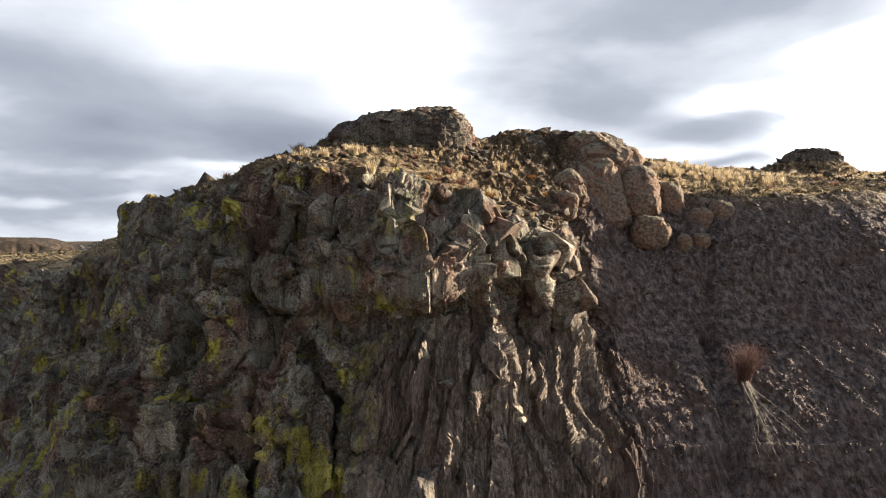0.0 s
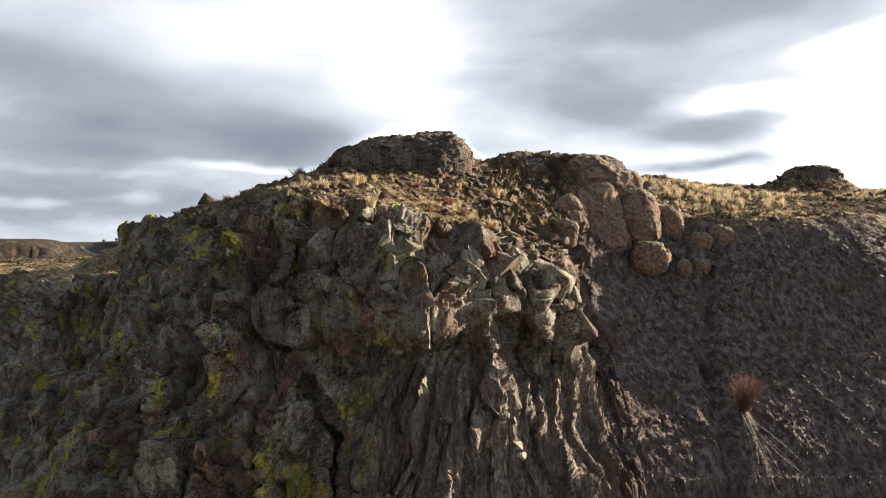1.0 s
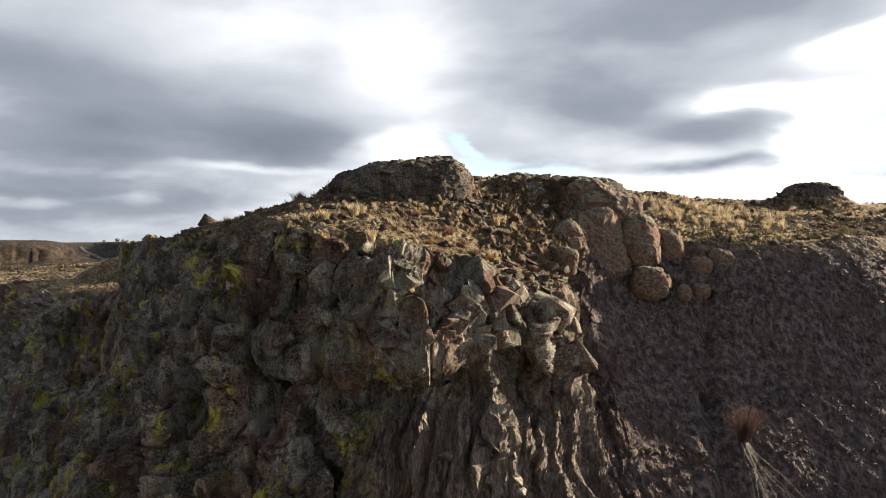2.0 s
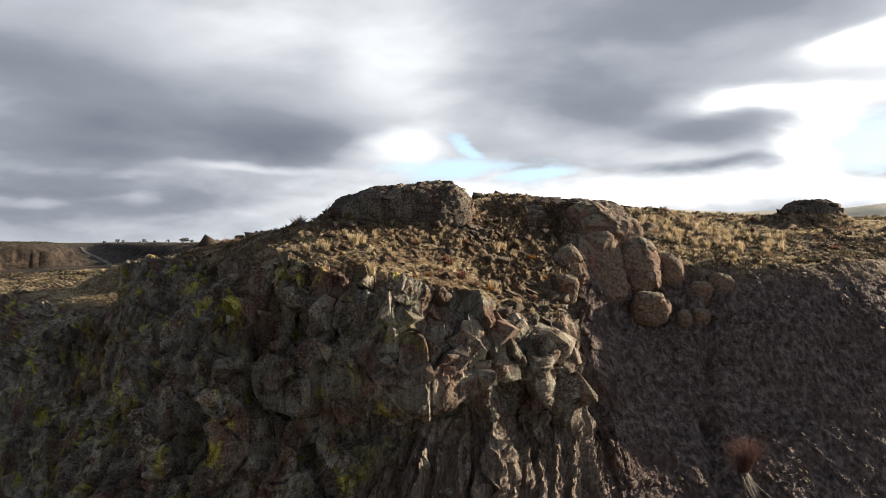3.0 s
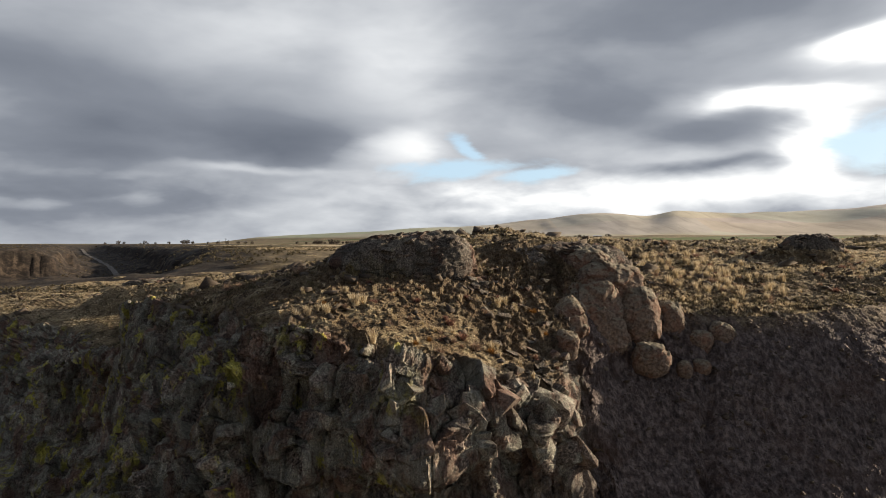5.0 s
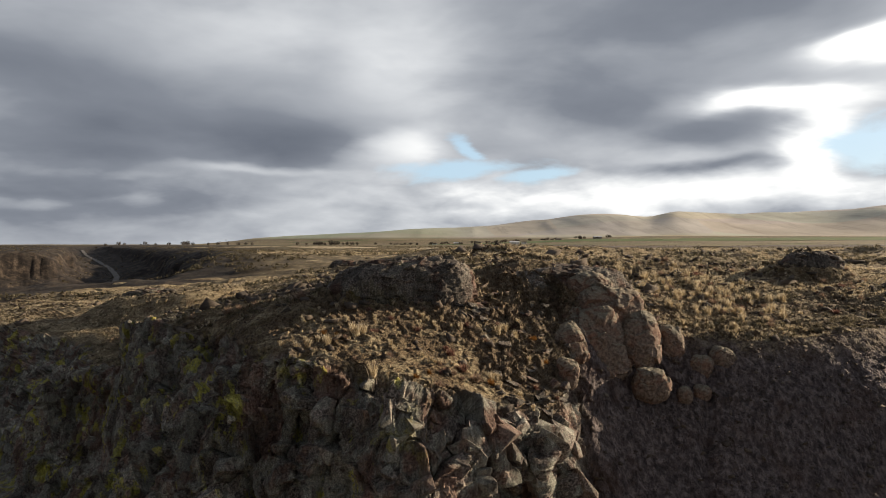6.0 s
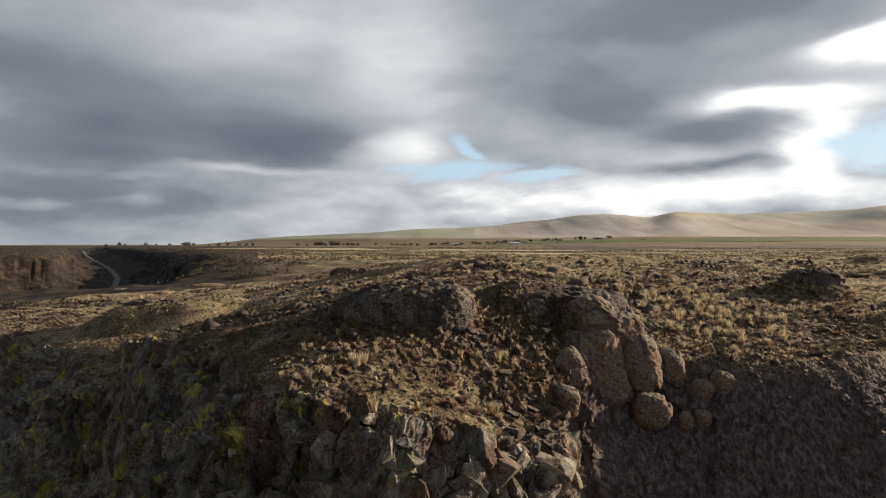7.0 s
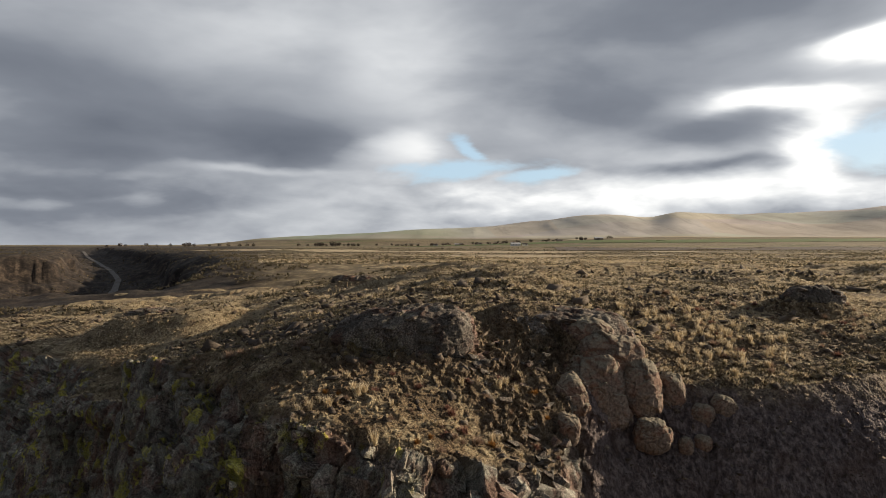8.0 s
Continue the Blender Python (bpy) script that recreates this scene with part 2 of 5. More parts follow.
def boulder_build(n):
    p = place_of(n)
    mid, fine, speck = n.noise(p, 0.9, 5.0, 0.6), n.noise(p, 6.0, 8.0, 0.72), n.noise(p, 24.0, 4.0, 0.7)
    body = n.ramp(fine, [(0.34, (0.060, 0.042, 0.032)), (0.5, (0.155, 0.115, 0.088)), (0.66, (0.27, 0.21, 0.165))])
    body = n.mix(n.smooth(mid, 0.45, 0.62), body, n.ramp(fine, [(0.35, (0.10, 0.055, 0.04)), (0.65, (0.25, 0.155, 0.11))]))
    up = n.tree.nodes.new("ShaderNodeSeparateXYZ")
    n.tree.links.new(n.add("ShaderNodeNewGeometry", "Normal"), up.inputs[0])
    crust = n.math("MULTIPLY", n.smooth(n.math("ADD", up.outputs[2], n.math("MULTIPLY", fine, 0.8)), 0.7, 1.2), 0.6)
    body = n.mix(crust, body, n.ramp(speck, [(0.35, (0.11, 0.11, 0.075)), (0.65, (0.30, 0.28, 0.21))]))
    return body, n.math("ADD", fine, n.math("MULTIPLY", speck, 0.4))


BOULDER = material("brown_boulder_rock", boulder_build, 0.88, 0.05)



def stone_build(n):
    p = place_of(n)
    tone = n.add("ShaderNodeNewGeometry", "Random Per Island")
    body = n.ramp(tone, [(0.0, (0.022, 0.016, 0.012)), (0.5, (0.078, 0.056, 0.038)), (0.88, (0.15, 0.112, 0.078)), (1.0, (0.25, 0.21, 0.165))])
    grain = n.noise(p, 22.0, 5.0, 0.7)
    return n.mix(0.6, body, n.ramp(grain, [(0.36, (0.018, 0.014, 0.012)), (0.64, (0.15, 0.122, 0.098))])), grain


STONE = material("loose_stone", stone_build, 0.92, 0.03)


def blade_build(low, mid, high):
    def build(n):
        tone = n.add("ShaderNodeNewGeometry", "Random Per Island")
        return n.ramp(tone, [(0.0, low), (0.5, mid), (1.0, high)]), None
    return build




def thin_leaf(m):
    """Let light pass through thin blades."""
    t = m.node_tree
    out = [x for x in t.nodes if x.type == "OUTPUT_MATERIAL"][0]
    bsdf = [x for x in t.nodes if x.type == "BSDF_PRINCIPLED"][0]
    through_light = t.nodes.new("ShaderNodeBsdfTranslucent")
    t.links.new(bsdf.inputs["Base Color"].links[0].from_socket, through_light.inputs[0])
    mixed = t.nodes.new("ShaderNodeMixShader")
    mixed.inputs[0].default_value = 0.4
    t.links.new(bsdf.outputs[0], mixed.inputs[1])
    t.links.new(through_light.outputs[0], mixed.inputs[2])
    t.links.new(mixed.outputs[0], out.inputs[0])
    return m


STRAW = material("dry_straw", blade_build((0.26, 0.195, 0.11), (0.58, 0.475, 0.31), (0.84, 0.74, 0.57)), 0.85)
RED_TWIG = material("reddish_dry_twigs", blade_build((0.08, 0.036, 0.026), (0.21, 0.105, 0.078), (0.36, 0.21, 0.16)), 0.9)
SHRUB_TWIG = material("dull_red_shrub_twigs", blade_build((0.10, 0.055, 0.05), (0.23, 0.135, 0.12), (0.36, 0.23, 0.20)), 0.9)
ORANGE_TWIG = material("rusty_dry_twigs", blade_build((0.10, 0.045, 0.012), (0.26, 0.12, 0.03), (0.36, 0.19, 0.06)), 0.9)
PALE_TWIG = material("pale_pinkish_dry_twigs", blade_build((0.14, 0.09, 0.06), (0.30, 0.21, 0.15), (0.45, 0.33, 0.25)), 0.9)
GREY_TWIG = material("grey_dead_stems", blade_build((0.08, 0.07, 0.062), (0.16, 0.145, 0.13), (0.26, 0.24, 0.22)), 0.9)
SAGE = material("dull_sagebrush", blade_build((0.04, 0.034, 0.022), (0.12, 0.10, 0.062), (0.24, 0.20, 0.13)), 0.9)
for m in (STRAW, RED_TWIG, SHRUB_TWIG, ORANGE_TWIG, PALE_TWIG, SAGE):
    thin_leaf(m)

# ---- noise on arrays ----
def scramble_bits(i, j, k, salt):
    """Repeatable random whole numbers of 32 bits for whole-number cells."""
    u = np.uint32
    h = i * u(374761393) + j * u(668265263) + k * u(2147483647) + u(salt * 1274126177 & 0xFFFFFFFF)
    h = (h ^ (h >> u(13))) * u(1274126177)
    h = (h ^ (h >> u(16))) * u(2246822519)
    return h ^ (h >> u(15))


def cells(p):
    f = np.floor(p)
    i = f.astype(np.int64).astype(np.uint32)
    return i[:, 0], i[:, 1], i[:, 2], (p - f).astype(np.float32)


def soft_noise(p, salt=0):
    """Smooth noise from -1 to 1 at the points p (n, 3)."""
    i, j, k, f = cells(p)
    f = f * f * f * (f * (f * 6 - 15) + 10)
    one = np.uint32(1)
    total = 0.0
    for dx in (0, 1):
        wx_ = f[:, 0] if dx else 1 - f[:, 0]
        for dy in (0, 1):
            wxy = wx_ * (f[:, 1] if dy else 1 - f[:, 1])
            for dz in (0, 1):
                wgt = wxy * (f[:, 2] if dz else 1 - f[:, 2])
                h = scramble_bits(i + one * np.uint32(dx), j + one * np.uint32(dy), k + one * np.uint32(dz), salt)
                total = total + wgt * ((h >> np.uint32(8)).astype(np.float32) * np.float32(1.0 / 0x1000000))
    return total * 2 - 1


def fractal(p, octaves=4, salt=0, gain=0.5):
    total, amp, norm = 0.0, 1.0, 0.0
    for o in range(octaves):
        total = total + amp * soft_noise(p * 2.03 ** o + 17.3 * o, salt + o)
        norm += amp
        amp *= gain
    return total / norm


def blocky(p, salt=0, tilt=0.9, crack=0.25, box=0.55):
    """Broken rock: each cell is a facet with its own height and tilt, with a groove between neighbours. About -1 to 1."""
    i, j, k, f = cells(p)
    n = len(p)
    u = np.uint32
    d1, d2 = np.full(n, 9.0, np.float32), np.full(n, 9.0, np.float32)
    level = np.zeros(n, np.float32)
    tiny = np.float32(1.0 / 1024)
    for dx in (-1, 0, 1):
        for dy in (-1, 0, 1):
            for dz in (-1, 0, 1):
                h = scramble_bits(i + u(dx & 0xFFFFFFFF), j + u(dy & 0xFFFFFFFF), k + u(dz & 0xFFFFFFFF), salt)
                r1 = (h & u(1023)).astype(np.float32) * tiny
                r2 = ((h >> u(10)) & u(1023)).astype(np.float32) * tiny
                r3 = ((h >> u(20)) & u(1023)).astype(np.float32) * tiny
                ox, oy, oz = f[:, 0] - r1 - dx, f[:, 1] - r2 - dy, f[:, 2] - r3 - dz
                d = (1 - box) * np.sqrt(ox * ox + oy * oy + oz * oz) + box * np.maximum(np.maximum(np.abs(ox), np.abs(oy)), np.abs(oz))
                near = d < d1
                d2 = np.where(near, d1, np.minimum(d2, d))
                d1 = np.where(near, d, d1)
                pick = np.flatnonzero(near)
                r1, r2, r3 = r1[pick], r2[pick], r3[pick]
                r4 = (r1 * 7.31 + r2 * 3.17) % 1.0
                r5 = (r2 * 5.71 + r3 * 9.13) % 1.0
                r6 = (r3 * 6.37 + r1 * 4.19) % 1.0
                level[pick] = (r4 - 0.5) * 1.5 + tilt * ((r5 - 0.5) * 2 * ox[pick] + (r6 - 0.5) * 2 * oy[pick] + (r4 * 3.7 % 1.0 - 0.5) * 2 * oz[pick])
    return level - crack * np.exp(-((d2 - d1) / 0.035) ** 2)


def only(mask, fn, *fields):
    """Work fn out where the mask is not nought, and leave nought elsewhere."""
    pick = np.abs(mask) > 1e-3
    out = np.zeros(len(mask))
    if pick.any():
        out[pick] = fn(*[v[pick] for v in fields])
    return out


def ease(v, lo, hi):
    t = np.clip((v - lo) / (hi - lo), 0, 1)
    return t * t * (3 - 2 * t)


def curve_through(x, xs, ys):
    """A smooth line through stations: cubic, without overshoot."""
    xs, ys = np.asarray(xs, float), np.asarray(ys, float)
    d = np.diff(ys) / np.diff(xs)
    m = np.concatenate(([d[0]], np.where(d[:-1] * d[1:] > 0, 2 * d[:-1] * d[1:] / (d[:-1] + d[1:] + 1e-12), 0.0), [d[-1]]))
    i = np.clip(np.searchsorted(xs, x) - 1, 0, len(xs) - 2)
    h = xs[i + 1] - xs[i]
    t = np.clip((x - xs[i]) / h, 0, 1)
    return (2 * t**3 - 3 * t**2 + 1) * ys[i] + (t**3 - 2 * t**2 + t) * h * m[i] + (3 * t**2 - 2 * t**3) * ys[i + 1] + (t**3 - t**2) * h * m[i + 1]


# ---- the canyon wall and the plateau behind it: one sheet ----
DETAIL = 0.96
# the rim, from the far headland round the buttress to the scree wall: x, then how far back it lies and how high
RIM_X = [-90, -60, -50, -42, -37, -33, -29, -25.7, -24.8, -22.5, -20, -18, -16, -13, -11, -9, -7.5, -6, -4.5, -3, -1.5, 0, 1.5, 3, 4.5, 5.7, 6.6, 7.5, 9, 11, 13, 16, 19, 22, 26, 32, 45, 90]
RIM_Y = [110, 89, 83, 74, 60, 56.5, 52.5, 50.3, 48, 47, 44.6, 41, 39.6, 36.6, 32.5, 29.6, 28.8, 28.2, 27.7, 27.2, 27, 27.2, 27.7, 28.3, 29.1, 30, 32.5, 35.8, 37.2, 38.3, 39.3, 39.3, 38.9, 39.3, 40, 43, 50, 75]
RIM_Z = [17, 16, 15.2, 15.5, 16.8, 18.0, 18.5, 19.2, 22.7, 23.3, 23.0, 22.4, 22.4, 22.7, 23.1, 23.6, 24.0, 23.6, 23, 22.8, 22.4, 22.0, 21.5, 21.1, 20.5, 20.2, 21, 22.6, 23, 23, 23.2, 23, 22.9, 23, 23.3, 23.6, 24.3, 25]
# how far back the wall stands at four levels below the rim
WALL_X = [-90, -60, -50, -42, -37, -34, -30, -26, -23, -20, -17.5, -15, -13, -11, -9, -7.5, -6, -4.5, -3, -1.5, 0, 1.5, 3, 4.5, 6, 7.5, 9, 11, 13, 16, 19, 22, 26, 32, 45, 90]
WALL_LOW = [100, 82, 74, 66, 54, 51, 49, 44, 36, 30, 27.5, 26.5, 25.5, 24.4, 23.6, 23.4, 23.6, 23.8, 23.8, 23.9, 24.1, 24.5, 25, 25.3, 25.7, 26, 26.2, 26.4, 26.4, 26.4, 26.6, 26.8, 27.4, 28.5, 34, 60]
WALL_12 = [104, 85, 79, 70, 56, 54.2, 52, 48, 42, 34, 30, 28.4, 27, 25.8, 25.2, 25, 25.1, 25.4, 25.6, 25.5, 25.7, 25.9, 26.4, 26.8, 27.2, 27.7, 28.5, 28.9, 29.1, 29.3, 29.6, 29.7, 30.4, 32, 38, 64]
WALL_16 = [106, 87, 81, 72, 57.5, 55, 53.2, 48.8, 45.4, 40, 34.4, 30.2, 29, 28, 27.4, 27, 26.6, 26.5, 26.2, 26, 25.9, 26.6, 28, 28.8, 30.0, 32.5, 33.0, 33.5, 33.8, 33.5, 33.6, 33.6, 33.8, 35.5, 42, 68]
WALL_20 = [108, 88, 82, 73, 59, 56, 52, 49.5, 45.8, 42, 38.4, 35, 32.3, 29.6, 28.7, 28.4, 28, 27.5, 26.6, 26.1, 26.3, 27.1, 28, 28.9, 31, 34, 35.8, 36.9, 37.2, 36.9, 36.6, 36.5, 36.6, 38.6, 45.5, 71]
# heights of the plateau, front to back
LAND_X = [-60, -27.8, -25, -19, -11, -5, 0, 5, 10, 18, 30, 60]
LAND_Y = [27, 31, 35, 39, 44, 52, 65, 100]
LAND_Z = [
    [13, 14, 16, 21.5, 23.3, 23.2, 22.3, 20.8, 20.4, 21, 22, 22],
    [13, 14, 16, 21.5, 23.5, 24.4, 23.5, 21.4, 20.7, 21, 22, 22.5],
    [13, 14, 17, 21.7, 24.5, 25.3, 25.1, 23.6, 22.5, 21.5, 22, 23],
    [13, 14.5, 18, 22.2, 25.1, 26.4, 26.3, 25.8, 24.6, 23.1, 23.1, 24],
    [13, 15.5, 20, 23.7, 25.4, 26.7, 27.0, 26.9, 26.2, 24.6, 24, 24.6],
    [13, 17.3, 22.4, 24.0, 25.7, 26.8, 27.7, 28.0, 27.6, 26.3, 25.5, 25.5],
    [13.5, 17.8, 21.5, 23.9, 25.6, 26.8, 28, 28.2, 28.0, 27.6, 27.2, 27],
    [17.4, 20.8, 22.4, 23.6, 24.8, 26, 27.2, 28, 28, 27.6, 27.4, 27.6],
]
# ribs and gullies of the wall: from (x, z) to (x, z), half width, and how far they stand out (minus) or cut in
RIBS = [
    (2.0, 18.6, 2.4, 15.6, 0.45, -0.8), (2.4, 15.6, 3.2, 12.6, 0.5, -0.6),
    (3.15, 17.9, 3.9, 15.2, 0.65, 1.4), (4.3, 19.6, 4.7, 16.6, 0.4, -0.6),
    (5.0, 18.8, 5.3, 16.0, 0.3, 0.7), (5.7, 19.6, 6.1, 16.2, 0.35, -0.7),
    (2.4, 15.4, -1.2, 9.0, 0.45, -0.6), (3.2, 15.0, 6.6, 10.5, 0.45, -0.7), (2.8, 15.0, 2.4, 9.0, 0.4, -0.5),
    (-3.5, 16.4, 1.2, 16.6, 1.0, 1.0), (-4.0, 18.2, 1.0, 18.5, 0.7, -0.3),
]
GULLIES = [
    (-4.6, 15.9, 0.4, 17.2, 0.55, 0.5), (-6.0, 23.0, -6.1, 18.6, 0.35, 0.7),
    (-6.4, 16.2, -4.6, 13.0, 0.35, 0.7), (-4.6, 13.0, -4.4, 8.0, 0.35, 0.9),
    (-7.8, 12.2, -7.2, 7.0, 0.3, 1.0), (-10.6, 13.0, -10.4, 8.0, 0.25, 0.8),
    (-13.4, 14.0, -13.2, 8.0, 0.25, 0.7), (-9.0, 16.5, -8.2, 14.4, 0.6, 0.5),
    (-6.0, 12.0, -5.8, 7.0, 0.8, -0.4), (-3.0, 13.5, -2.8, 7.0, 0.7, -0.4),
    (-3.4, 21.5, -2.4, 18.2, 0.9, -0.3), (7.2, 22.0, 7.6, 15.0, 0.6, 0.8),
    (16.5, 22.0, 13.8, 14.5, 0.35, 0.45), (13.8, 14.5, 12.8, 9.0, 0.5, 0.6),
]


# knolls: x, y, half widths, height
KNOLLS = [(-2.6, 39.8, 4.6, 3.2, 1.1), (7.6, 42.6, 4.6, 3.6, 1.0), (32.5, 55.6, 3.4, 2.8, 1.3), (-43.5, 97.0, 11.0, 8.0, 2.8), (-24.0, 64.0, 4.0, 3.0, 0.5), (18.0, 58.0, 5.0, 2.0, 0.6), (4.0, 56.5, 3.5, 2.0, 0.5), (-18.0, 125.0, 7.0, 3.0, 1.2), (14.5, 53.0, 3.0, 1.5, 0.6), (-8.0, 95.0, 9.0, 4.0, 0.9), (8.0, 78.0, 6.0, 3.0, 0.8), (-22.0, 110.0, 9.0, 4.0, 1.0)]


# the side canyon: distance out, bearing of its floor (x over y), and how deep it lies under the plain
CANYON_Y = [150, 200, 440, 607, 720, 1100, 1400, 2000]
CANYON_R = [-0.60, -0.58, -0.543, -0.525, -0.5385, -0.575, -0.582, -0.585]
CANYON_D = [30, 36, 34.5, 30.5, 25, 17, 10, 2]


def canyon_cut(x, y):
    """How deep the side canyon cuts the plain, in metres, with its broken rock and benches."""
    q = np.stack([x, y, 0 * x], 1)
    wob = 0.5 * soft_noise(q * 0.012, 102) + 0.3 * soft_noise(q * 0.035, 103) + 0.2 * soft_noise(q * 0.09, 106)
    yc = np.clip(y, 150, 2000)
    off = x - curve_through(yc, CANYON_Y, CANYON_R) * y
    left = np.interp(y, [150, 420, 520, 2000], [330, 300, 85, 70])
    right = np.interp(y, [150, 260, 500, 2000], [26, 60, 95, 80])
    across = np.abs(off) / np.where(off < 0, left, right) + 0.25 * wob
    prof = 1 - ease(across, 0.10, 1.0)
    prof = 0.65 * prof + 0.35 * ease(prof, 0.35, 0.55)
    deep = prof * curve_through(yc, CANYON_Y, CANYON_D) * ease(y + 26 * wob, 172, 205) * (1 - ease(y, 1500, 2100))
    broken = only(ease(deep, 1.0, 6.0), lambda v: 3.2 * fractal(v * 0.022, 4, 120) + 1.6 * blocky(v * np.array([0.05, 0.04, 0.0]) + 1.7, 121, 0.9, 0.3) + 0.8 * fractal(v * 0.12, 2, 124), q)
    return deep - broken * ease(deep, 1.0, 6.0) * ease(np.abs(off), 3.0, 14.0)


def land_height(x, y):
    """The plateau before stones and blocks are put on it."""
    rows = np.stack([curve_through(np.clip(x, -60, 60), LAND_X, r) for r in LAND_Z])
    yc = np.clip(y, 27, 100)
    i = np.clip(np.searchsorted(LAND_Y, yc) - 1, 0, len(LAND_Y) - 2)
    ly = np.asarray(LAND_Y, float)
    t = (yc - ly[i]) / (ly[i + 1] - ly[i])
    k = np.arange(len(x))
    z = rows[i, k] * (1 - t) + rows[i + 1, k] * t
    back = ease(y, 100, 230)
    z = z * (1 - back) + (25.5 + np.clip(x, -130, 0) * 0.085) * back
    # knolls under the outcrops
    for ax, ay, rx, ry, h in KNOLLS:
        d = (np.abs((x - ax) / rx) ** 2.6 + np.abs((y - ay) / ry) ** 2.6)
        z = z + h * (1 - ease(d, 0.0, 1.7))
    q = np.stack([x, y, 0 * x], 1)
    rough = ease(y, 40, 70)
    z = z + rough * (0.55 * soft_noise(q * np.array([0.07, 0.11, 1]), 40) + 0.35 * soft_noise(q * np.array([0.19, 0.3, 1]), 41))
    return z - canyon_cut(x, y)


def column_stations():
    out, x = [], -90.0
    while x < 90:
        out.append(x)
        x += (0.055 if -17 < x < 14 else 0.075 if -34 < x < 28 else 0.11 if -50 < x < 40 else 0.7) / DETAIL
    return np.array(out)


def build_ground():
    xs = column_stations()
    ry, rz = curve_through(xs, RIM_X, RIM_Y), curve_through(xs, RIM_X, RIM_Z)
    nc = len(xs)
    wall_y = [curve_through(xs, WALL_X, v) for v in (WALL_LOW, WALL_12, WALL_16, WALL_20)]
    # face rows: the canyon floor behind the viewer, the foot, then up to the rim
    foot = [(-260, 23.0), (-120, 24), (-78, 23), (-66, 12), (-58, 3), (-45, 0.4), (-20, 0), (0, -0.4), (10, 0), (16, 0.8), (19, 1.6)]
    fy, fz = [a for a, _ in foot], [b for _, b in foot]
    low = [(v, float(curve_through(np.array([v]), fy, fz)[0])) for v in np.concatenate([np.linspace(-260, -85, 12), np.linspace(-82, -44, 34), np.linspace(-42, 19, 52)])]
    n_face = int(285 * DETAIL)
    f = np.concatenate([np.linspace(0, 0.42, int(30 * DETAIL), endpoint=False), np.linspace(0.42, 1, n_face)])
    rows_y, rows_z, part = [], [], []
    for y, z in low:
        rows_y.append(np.full(nc, float(y)))
        rows_z.append(np.full(nc, float(z)))
        part.append(0.0)
    for v in f:
        z = 2.0 + v * (rz - 2.0)
        lv = np.stack([wall_y[0] - 3.0, wall_y[0] - 0.6, wall_y[1], wall_y[2], wall_y[3], ry])
        zs = np.stack([np.full(nc, 2.0), np.full(nc, 7.5), np.full(nc, 12.0), np.minimum(16.0, rz - 1.4), np.minimum(20.0, rz - 0.7), rz])
        zs = np.maximum.accumulate(zs + np.arange(6)[:, None] * 1e-3, axis=0)
        i = np.clip((zs[:-1] <= z[None, :]).sum(0) - 1, 0, 4)
        k = np.arange(nc)
        t = np.clip((z - zs[i, k]) / (zs[i + 1, k] - zs[i, k]), 0, 1)
        rows_y.append(lv[i, k] * (1 - t) + lv[i + 1, k] * t)
        rows_z.append(z)
        part.append(1.0)
    n_wall = len(rows_y)
    back, d, step = [], 0.0, 0.06 / DETAIL
    while d < 125:
        d += step
        if d > 11:
            step *= 1.022 if DETAIL > 0.8 else 1.035
        back.append(d)
    g0 = land_height(xs, ry)
    for d in back:
        y = ry + d
        z = land_height(xs, y)
        near = np.exp(-d / 1.6)
        rows_y.append(y)
        rows_z.append(z + (rz - g0) * near)
        part.append(2.0)
    Y, Z = np.stack(rows_y), np.stack(rows_z)
    X = np.broadcast_to(xs, Y.shape).copy()
    nr = len(Y)
    # soften the breaks between the levels
    f0 = len(low)
    for _ in range(int(6 * DETAIL) + 2):
        Y[f0 - 4:-1] = (Y[f0 - 5:-2] + 2 * Y[f0 - 4:-1] + Y[f0 - 3:]) / 4
    # over the scree wall the rim is worn round
    blend = ease(xs, 12, 17)[None, :]
    lo, hi = n_wall - int(45 * DETAIL), n_wall + int(45 * DETAIL)
    for _ in range(int(220 * DETAIL * DETAIL)):
        for A in (Y, Z):
            A[lo:hi] += 0.5 * blend * ((A[lo - 1:hi - 1] + A[lo + 1:hi + 1]) / 2 - A[lo:hi])
    wallness = np.zeros_like(Y)
    wallness[len(low):n_wall] = 1.0
    for x0, z0, x1, z1, wide, out in RIBS + GULLIES:
        dx, dz = x1 - x0, z1 - z0
        t = np.clip(((X - x0) * dx + (Z - z0) * dz) / (dx * dx + dz * dz), 0, 1)
        dist2 = (X - x0 - t * dx) ** 2 + (Z - z0 - t * dz) ** 2
        Y += out * np.exp(-dist2 / (wide * wide)) * wallness
    # normals of the smooth sheet
    P = np.stack([X, Y, Z], 2)
    du = np.gradient(P, axis=1)
    dv = np.gradient(P, axis=0)
    N = np.cross(du, dv)
    N /= np.linalg.norm(N, axis=2, keepdims=True) + 1e-9
    p, nrm = P.reshape(-1, 3), N.reshape(-1, 3)
    x, y, z = p.T
    part_v = np.repeat(np.array(part), nc)
    rim_z = np.tile(rz, nr)
    rim_y = np.tile(ry, nr)
    wall = ease(part_v, 0.2, 0.8) * (1 - ease(y - rim_y, 0.0, 1.2) * (part_v > 1.5))
    behind = np.where(part_v > 1.5, y - rim_y, 0.0)
    top = (part_v > 1.5) * ease(behind, 0.1, 1.4)
    scree = ease(x, 6.6, 8.4) * (1 - top) * ease(y, 5, 20)
